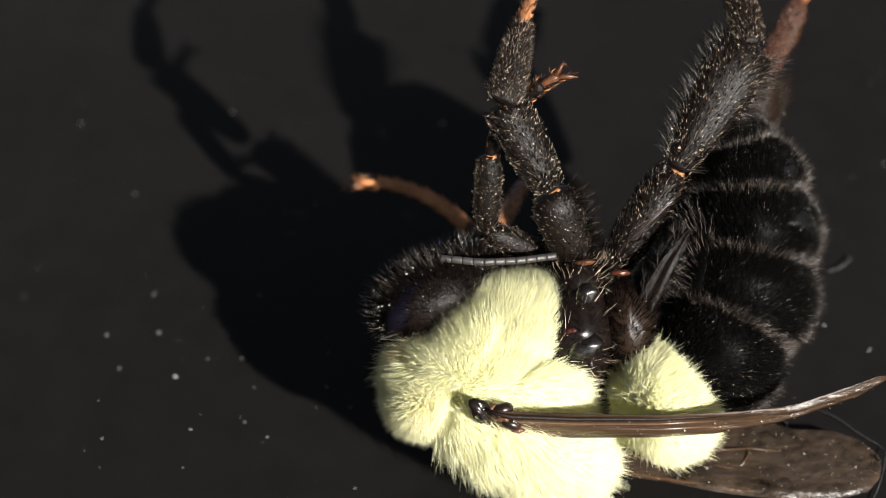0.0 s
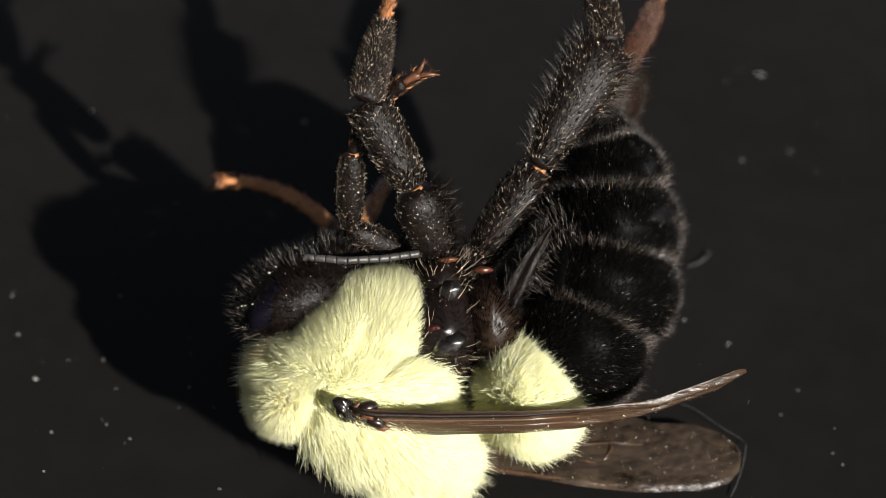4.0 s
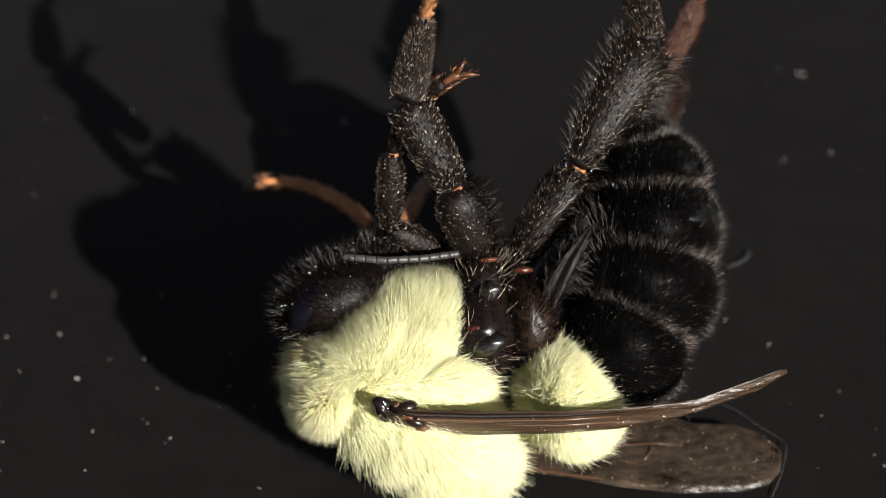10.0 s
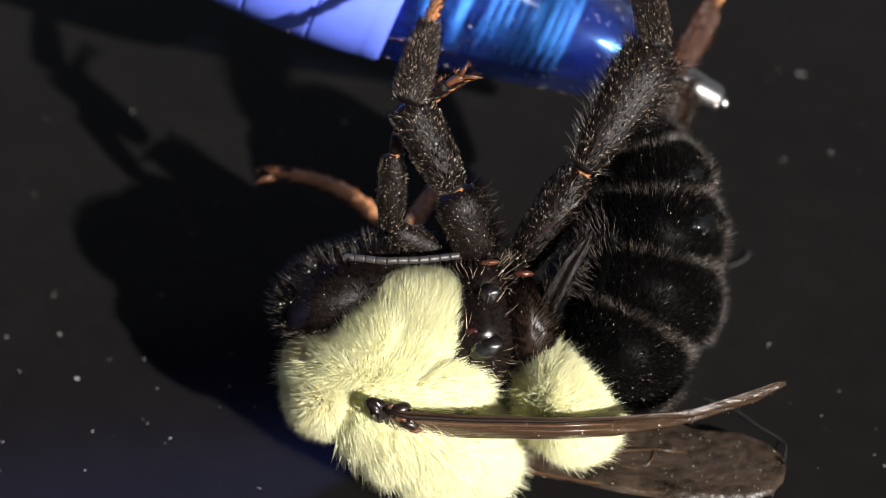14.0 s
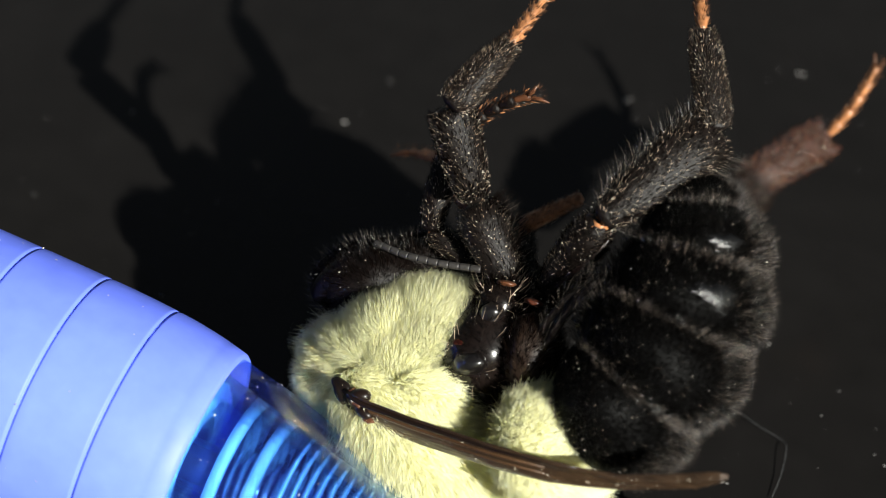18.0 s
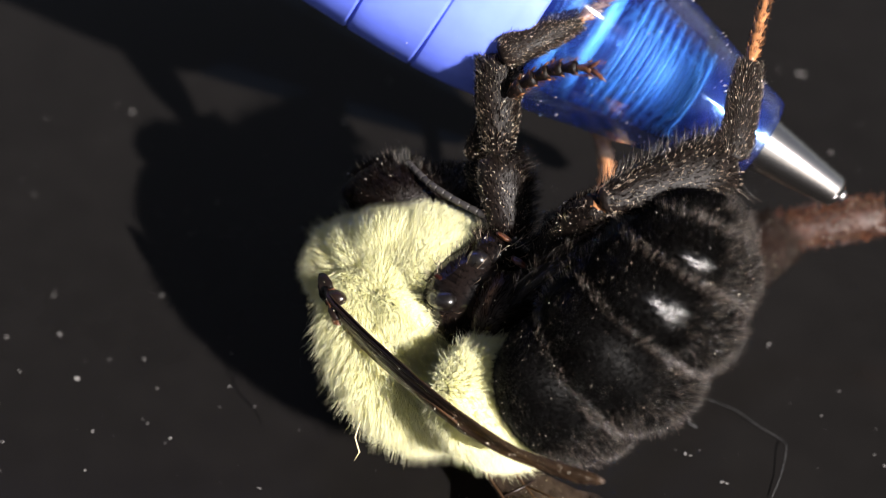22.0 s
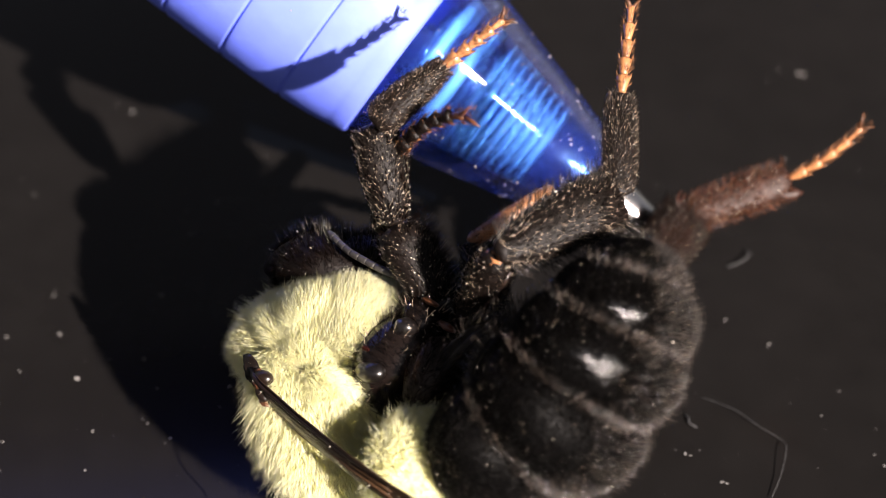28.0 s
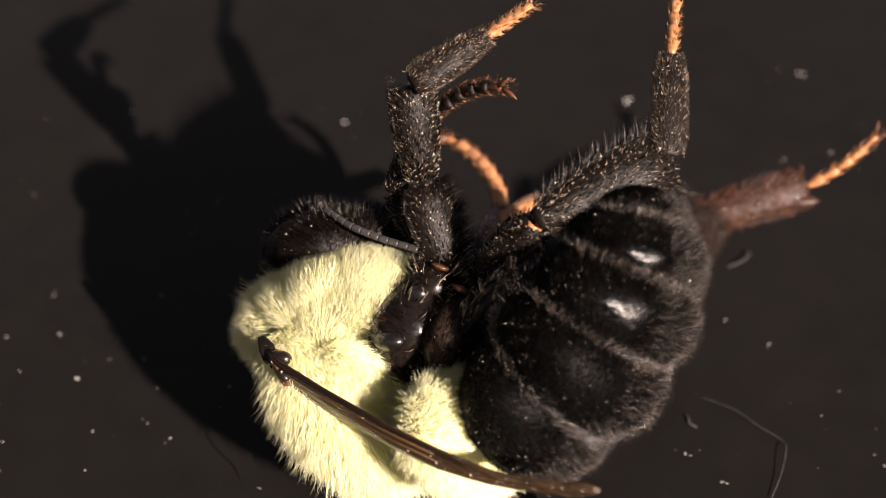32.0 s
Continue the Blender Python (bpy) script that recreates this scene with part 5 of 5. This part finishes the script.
    walk(legs['mid', 'tarsus'], [
        (0, at(1.394, 14.282, 3.862, 8.74, 46.97, 75.42)),
        (13.9, at(1.427, 14.292, 3.863, 8.74, 46.97, 75.42)),
        (14.5, at(1.954, 13.989, 4.014, 35.72, 47.52, 96.76)),
        (15.5, at(2.131, 13.997, 3.958, 35.72, 47.52, 96.76)),
        (17.5, at(2.458, 13.973, 3.788, 42.62, 39.40, 93.99)),
        (18.5, at(2.458, 13.968, 3.787, 42.62, 39.40, 93.99)),
        (19.5, at(2.220, 13.940, 2.486, 57.72, 45.57, 112.16)),
        (21.7, at(2.215, 13.937, 2.490, 57.72, 45.57, 112.16)),
        (23, at(1.319, 13.331, 4.155, 41.58, 19.13, 79.40)),
        (25.5, at(1.326, 13.336, 4.147, 41.58, 19.13, 79.40)),
        (28, at(1.271, 13.326, 4.230, 39.57, 21.63, 75.63)),
        (30.2, at(1.265, 13.324, 4.236, 39.57, 21.63, 75.63)),
        (30.8, at(3.072, 14.014, 3.406, 51.94, 49.84, 99.55)),
        (32, at(3.071, 14.012, 3.406, 51.94, 49.84, 99.55)),
    ])
    walk(legs['hind', 'femur'], [
        (0, at(5.056, 4.767, 0.399, 4.36, -4.26, 58.30)),
        (13.9, at(5.056, 4.767, 0.399, 4.36, -4.26, 58.30)),
        (14.5, at(5.056, 4.767, 0.399, 25.38, -22.55, 58.86)),
        (15.5, at(5.056, 4.767, 0.399, 25.38, -22.55, 58.86)),
        (17.5, at(5.056, 4.767, 0.399, 39.64, -25.42, 56.00)),
        (18.5, at(5.056, 4.767, 0.399, 39.64, -25.42, 56.00)),
        (19.5, at(5.056, 4.767, 0.399, 46.04, -19.86, 57.65)),
        (21.7, at(5.056, 4.767, 0.399, 46.04, -19.86, 57.65)),
        (23, at(5.056, 4.767, 0.399, 66.10, -32.63, 60.56)),
        (25.5, at(5.056, 4.767, 0.399, 66.10, -32.63, 60.56)),
        (28, at(5.056, 4.767, 0.399, 67.97, -34.11, 60.79)),
        (30.2, at(5.056, 4.767, 0.399, 67.97, -34.11, 60.79)),
        (30.8, at(5.056, 4.767, 0.399, 43.62, -23.27, 53.69)),
        (32, at(5.056, 4.767, 0.399, 43.62, -23.27, 53.69)),
    ])
    walk(legs['hind', 'tibia'], [
        (0, at(7.491, 8.738, 1.148, 4.50, 3.15, 59.79)),
        (13.9, at(7.500, 8.741, 1.148, 4.50, 3.15, 59.79)),
        (14.5, at(7.370, 8.464, 2.596, 20.43, 32.22, 62.00)),
        (15.5, at(7.422, 8.467, 2.583, 20.43, 32.22, 62.00)),
        (17.5, at(7.610, 8.275, 2.774, 28.82, 31.37, 63.76)),
        (18.5, at(7.610, 8.273, 2.774, 28.82, 31.37, 63.76)),
        (19.5, at(7.670, 8.538, 2.307, 34.82, 44.80, 72.79)),
        (21.7, at(7.669, 8.537, 2.308, 34.82, 44.80, 72.79)),
        (23, at(7.263, 8.257, 3.233, 50.10, 54.78, 89.82)),
        (25.5, at(7.265, 8.258, 3.231, 50.10, 54.78, 89.82)),
        (28, at(7.219, 8.209, 3.332, 48.56, 50.05, 89.13)),
        (30.2, at(7.217, 8.208, 3.334, 48.56, 50.05, 89.13)),
        (30.8, at(7.844, 8.267, 2.582, 30.11, 39.42, 64.15)),
        (32, at(7.843, 8.267, 2.582, 30.11, 39.42, 64.15)),
    ])
    walk(legs['hind', 'basitarsus'], [
        (0, at(10.388, 13.748, 1.314, 10.89, 37.18, 97.93)),
        (13.9, at(10.408, 13.755, 1.316, 10.89, 37.18, 97.93)),
        (14.5, at(9.765, 12.800, -0.057, 28.13, -0.45, 105.94)),
        (15.5, at(9.879, 12.803, -0.080, 28.13, -0.45, 105.94)),
        (17.5, at(10.024, 12.726, 0.163, 38.48, 6.71, 117.57)),
        (18.5, at(10.024, 12.723, 0.163, 38.48, 6.71, 117.57)),
        (19.5, at(9.190, 12.533, -1.434, 49.54, 7.00, 122.08)),
        (21.7, at(9.186, 12.531, -1.431, 49.54, 7.00, 122.08)),
        (23, at(7.573, 11.667, -1.183, 49.98, 1.13, 122.22)),
        (25.5, at(7.577, 11.670, -1.187, 49.98, 1.13, 122.22)),
        (28, at(7.580, 12.002, -0.792, 50.03, 4.84, 126.50)),
        (30.2, at(7.577, 12.001, -0.789, 50.03, 4.84, 126.50)),
        (30.8, at(10.081, 12.344, -0.731, 45.17, 6.29, 118.94)),
        (32, at(10.081, 12.343, -0.730, 45.17, 6.29, 118.94)),
    ])
    walk(legs['hind', 'tarsus'], [
        (0, at(9.904, 17.079, -1.091, 9.10, 45.33, 78.54)),
        (13.9, at(9.928, 17.086, -1.088, 9.10, 45.33, 78.54)),
        (14.5, at(8.627, 16.857, 0.165, 35.54, 38.93, 111.14)),
        (15.5, at(8.764, 16.861, 0.135, 35.54, 38.93, 111.14)),
        (17.5, at(8.147, 16.441, -0.172, 47.71, 33.18, 126.41)),
        (18.5, at(8.147, 16.437, -0.173, 47.71, 33.18, 126.41)),
        (19.5, at(7.059, 16.104, -1.810, 59.64, 31.04, 137.82)),
        (21.7, at(7.054, 16.102, -1.806, 59.64, 31.04, 137.82)),
        (23, at(5.426, 15.261, -1.126, 50.82, -8.89, 109.91)),
        (25.5, at(5.431, 15.265, -1.131, 50.82, -8.89, 109.91)),
        (28, at(5.179, 15.405, -1.015, 50.26, 3.72, 120.02)),
        (30.2, at(5.175, 15.404, -1.012, 50.26, 3.72, 120.02)),
        (30.8, at(8.138, 16.030, -1.046, 51.42, 26.45, 127.79)),
        (32, at(8.137, 16.029, -1.045, 51.42, 26.45, 127.79)),
    ])
    walk(legs['hind_far', 'femur'], [
        (0, at(6.390, 4.002, -4.201, 2.14, 26.41, 45.32)),
        (13.9, at(6.390, 4.002, -4.201, 2.14, 26.41, 45.32)),
        (14.5, at(6.390, 4.002, -4.201, 25.33, 46.02, 69.86)),
        (15.5, at(6.390, 4.002, -4.201, 25.33, 46.02, 69.86)),
        (17.5, at(6.390, 4.002, -4.201, 44.72, 49.77, 90.18)),
        (18.5, at(6.390, 4.002, -4.201, 44.72, 49.77, 90.18)),
        (19.5, at(6.390, 4.002, -4.201, 56.52, 67.31, 95.58)),
        (21.7, at(6.390, 4.002, -4.201, 56.52, 67.31, 95.58)),
        (23, at(6.390, 4.002, -4.201, 66.17, 47.48, 121.10)),
        (25.5, at(6.390, 4.002, -4.201, 66.17, 47.48, 121.10)),
        (28, at(6.390, 4.002, -4.201, 67.23, 48.17, 122.07)),
        (30.2, at(6.390, 4.002, -4.201, 67.23, 48.17, 122.07)),
        (30.8, at(6.390, 4.002, -4.201, 52.20, 66.65, 88.11)),
        (32, at(6.390, 4.002, -4.201, 52.20, 66.65, 88.11)),
    ])
    walk(legs['hind_far', 'tibia'], [
        (0, at(10.546, 8.206, -7.136, 6.80, -0.00, 75.13)),
        (13.9, at(10.546, 8.206, -7.136, 6.80, -0.00, 75.13)),
        (14.5, at(7.968, 8.305, -8.950, 25.41, 21.66, 79.84)),
        (15.5, at(7.968, 8.305, -8.950, 25.41, 21.66, 79.84)),
        (17.5, at(6.377, 8.265, -9.240, 41.76, 42.04, 89.75)),
        (18.5, at(6.377, 8.265, -9.240, 41.76, 42.04, 89.75)),
        (19.5, at(6.142, 6.537, -10.290, 55.41, 41.46, 110.79)),
        (21.7, at(6.142, 6.537, -10.290, 55.41, 41.46, 110.79)),
        (23, at(4.086, 7.822, -9.065, 51.03, 26.51, 103.61)),
        (25.5, at(4.086, 7.822, -9.065, 51.03, 26.51, 103.61)),
        (28, at(4.053, 7.732, -9.119, 53.92, 30.20, 109.96)),
        (30.2, at(4.053, 7.732, -9.119, 53.92, 30.20, 109.96)),
        (30.8, at(6.476, 6.617, -10.260, 50.92, 35.58, 109.40)),
        (32, at(6.476, 6.617, -10.260, 50.92, 35.58, 109.40)),
    ])
    walk(legs['hind_far', 'basitarsus'], [
        (0, at(11.881, 13.232, -7.136, 60.77, 33.32, 60.25)),
        (13.9, at(11.881, 13.232, -7.136, 60.77, 33.32, 60.25)),
        (14.5, at(8.821, 13.062, -10.870, 19.16, 52.50, 53.29)),
        (15.5, at(8.821, 13.062, -10.870, 19.16, 52.50, 53.29)),
        (17.5, at(6.394, 12.127, -12.722, 28.24, 42.94, 60.96)),
        (18.5, at(6.394, 12.127, -12.722, 28.24, 42.94, 60.96)),
        (19.5, at(4.759, 10.180, -13.732, 21.36, 35.05, 52.45)),
        (21.7, at(4.759, 10.180, -13.732, 21.36, 35.05, 52.45)),
        (23, at(2.991, 12.345, -11.386, 27.17, 33.77, 57.16)),
        (25.5, at(2.991, 12.345, -11.386, 27.17, 33.77, 57.16)),
        (28, at(2.518, 11.956, -11.735, 28.81, 32.06, 59.11)),
        (30.2, at(2.518, 11.956, -11.735, 28.81, 32.06, 59.11)),
        (30.8, at(5.071, 10.606, -13.286, 19.56, 31.03, 46.84)),
        (32, at(5.071, 10.606, -13.286, 19.56, 31.03, 46.84)),
    ])
    walk(legs['hind_far', 'tarsus'], [
        (0, at(13.850, 16.678, -9.745, 19.64, -60.41, 85.44)),
        (13.9, at(13.850, 16.678, -9.745, 19.64, -60.41, 85.44)),
        (14.5, at(10.549, 15.380, -14.638, 22.95, -4.34, 65.74)),
        (15.5, at(10.549, 15.380, -14.638, 22.95, -4.34, 65.74)),
        (17.5, at(8.082, 15.167, -15.957, 33.82, -1.28, 69.66)),
        (18.5, at(8.082, 15.167, -15.957, 33.82, -1.28, 69.66)),
        (19.5, at(7.129, 13.263, -16.460, 36.26, 14.55, 71.81)),
        (21.7, at(7.129, 13.263, -16.460, 36.26, 14.55, 71.81)),
        (23, at(5.132, 15.662, -14.026, 39.62, -6.72, 58.52)),
        (25.5, at(5.132, 15.662, -14.026, 39.62, -6.72, 58.52)),
        (28, at(4.585, 15.411, -14.256, 37.19, 11.96, 67.54)),
        (30.2, at(4.585, 15.411, -14.256, 37.19, 11.96, 67.54)),
        (30.8, at(7.855, 13.575, -15.734, 31.51, 10.03, 62.13)),
        (32, at(7.855, 13.575, -15.734, 31.51, 10.03, 62.13)),
    ])
    walk(legs['mid_far', 'femur'], [
        (0, at(3.721, 4.492, -3.701, 12.64, 42.01, 156.17)),
        (13.9, at(3.721, 4.492, -3.701, 12.64, 42.01, 156.17)),
        (14.5, at(3.721, 4.492, -3.701, 18.92, -10.29, 152.91)),
        (15.5, at(3.721, 4.492, -3.701, 18.92, -10.29, 152.91)),
        (17.5, at(3.721, 4.492, -3.701, 28.51, -25.03, 143.20)),
        (18.5, at(3.721, 4.492, -3.701, 28.51, -25.03, 143.20)),
        (19.5, at(3.721, 4.492, -3.701, 53.58, 20.28, 141.74)),
        (21.7, at(3.721, 4.492, -3.701, 53.58, 20.28, 141.74)),
        (23, at(3.721, 4.492, -3.701, 45.90, -26.08, 132.57)),
        (25.5, at(3.721, 4.492, -3.701, 45.90, -26.08, 132.57)),
        (28, at(3.721, 4.492, -3.701, 47.40, -23.14, 127.80)),
        (30.2, at(3.721, 4.492, -3.701, 47.40, -23.14, 127.80)),
        (30.8, at(3.721, 4.492, -3.701, 38.93, 7.29, 151.66)),
        (32, at(3.721, 4.492, -3.701, 38.93, 7.29, 151.66)),
    ])
    walk(legs['mid_far', 'tibia'], [
        (0, at(1.546, 5.452, -5.842, 9.95, 27.71, 159.21)),
        (13.9, at(1.546, 5.452, -5.842, 9.95, 27.71, 159.21)),
        (14.5, at(0.918, 5.925, -3.129, 31.86, 36.81, 155.16)),
        (15.5, at(0.918, 5.925, -3.129, 31.86, 36.81, 155.16)),
        (17.5, at(1.399, 6.229, -2.347, 29.06, -25.07, 141.96)),
        (18.5, at(1.399, 6.229, -2.347, 29.06, -25.07, 141.96)),
        (19.5, at(1.364, 6.350, -4.810, 73.12, 49.81, 135.36)),
        (21.7, at(1.364, 6.350, -4.810, 73.12, 49.81, 135.36)),
        (23, at(1.777, 6.608, -2.294, 77.63, 53.21, 132.74)),
        (25.5, at(1.777, 6.608, -2.294, 77.63, 53.21, 132.74)),
        (28, at(1.917, 6.817, -2.443, 72.28, 50.91, 127.32)),
        (30.2, at(1.917, 6.817, -2.443, 72.28, 50.91, 127.32)),
        (30.8, at(0.927, 5.998, -4.107, 69.28, 49.30, 133.06)),
        (32, at(0.927, 5.998, -4.107, 69.28, 49.30, 133.06)),
    ])
    walk(legs['mid_far', 'tarsus'], [
        (0, at(-1.103, 6.458, -7.330, 8.35, 9.50, 161.72)),
        (13.9, at(-1.103, 6.458, -7.330, 8.35, 9.50, 161.72)),
        (14.5, at(-1.407, 7.002, -5.046, 17.58, 10.10, 163.00)),
        (15.5, at(-1.407, 7.002, -5.046, 17.58, 10.10, 163.00)),
        (17.5, at(-0.884, 8.015, -0.990, 29.82, 26.79, 169.20)),
        (18.5, at(-0.884, 8.015, -0.990, 29.82, 26.79, 169.20)),
        (19.5, at(-0.105, 7.801, -7.254, 37.34, 1.23, 163.55)),
        (21.7, at(-0.105, 7.801, -7.254, 37.34, 1.23, 163.55)),
        (23, at(0.476, 8.016, -4.856, 84.46, 70.80, 122.16)),
        (25.5, at(0.476, 8.016, -4.856, 84.46, 70.80, 122.16)),
        (28, at(0.694, 8.422, -4.927, 93.66, 67.75, 134.78)),
        (30.2, at(0.694, 8.422, -4.927, 93.66, 67.75, 134.78)),
        (30.8, at(-0.498, 7.523, -6.533, 32.32, 5.85, 163.56)),
        (32, at(-0.498, 7.523, -6.533, 32.32, 5.85, 163.56)),
    ])
    walk(legs['fore_far', 'femur'], [
        (0, at(2.039, 4.736, -3.201, 12.83, 39.86, 148.37)),
        (13.9, at(2.039, 4.736, -3.201, 12.83, 39.86, 148.37)),
        (14.5, at(2.039, 4.736, -3.201, 30.36, 23.07, 129.14)),
        (15.5, at(2.039, 4.736, -3.201, 30.36, 23.07, 129.14)),
        (17.5, at(2.039, 4.736, -3.201, 39.56, 12.18, 111.14)),
        (18.5, at(2.039, 4.736, -3.201, 39.56, 12.18, 111.14)),
        (19.5, at(2.039, 4.736, -3.201, 77.93, 43.40, 157.99)),
        (21.7, at(2.039, 4.736, -3.201, 77.93, 43.40, 157.99)),
        (23, at(2.039, 4.736, -3.201, 48.16, -22.75, 126.41)),
        (25.5, at(2.039, 4.736, -3.201, 48.16, -22.75, 126.41)),
        (28, at(2.039, 4.736, -3.201, 47.61, -10.15, 128.14)),
        (30.2, at(2.039, 4.736, -3.201, 47.61, -10.15, 128.14)),
        (30.8, at(2.039, 4.736, -3.201, 57.10, 33.50, 139.34)),
        (32, at(2.039, 4.736, -3.201, 57.10, 33.50, 139.34)),
    ])
    walk(legs['fore_far', 'tibia'], [
        (0, at(0.079, 5.944, -5.123, 6.23, 46.85, 62.63)),
        (13.9, at(0.079, 5.944, -5.123, 6.23, 46.85, 62.63)),
        (14.5, at(0.431, 6.289, -3.000, 0.00, 13.22, 46.28)),
        (15.5, at(0.431, 6.289, -3.000, 0.00, 13.22, 46.28)),
        (17.5, at(0.084, 6.470, -3.000, 0.00, 13.20, 42.17)),
        (18.5, at(0.084, 6.470, -3.000, 0.00, 13.20, 42.17)),
        (19.5, at(0.019, 5.553, -5.262, 62.04, 56.55, 110.54)),
        (21.7, at(0.019, 5.553, -5.262, 62.04, 56.55, 110.54)),
        (23, at(0.397, 6.963, -2.041, 40.31, 30.04, 78.43)),
        (25.5, at(0.397, 6.963, -2.041, 40.31, 30.04, 78.43)),
        (28, at(0.216, 7.059, -2.672, 39.18, 30.86, 76.16)),
        (30.2, at(0.216, 7.059, -2.672, 39.18, 30.86, 76.16)),
        (30.8, at(0.142, 6.366, -4.856, 52.45, 57.57, 94.78)),
        (32, at(0.142, 6.366, -4.856, 52.45, 57.57, 94.78)),
    ])


motions()
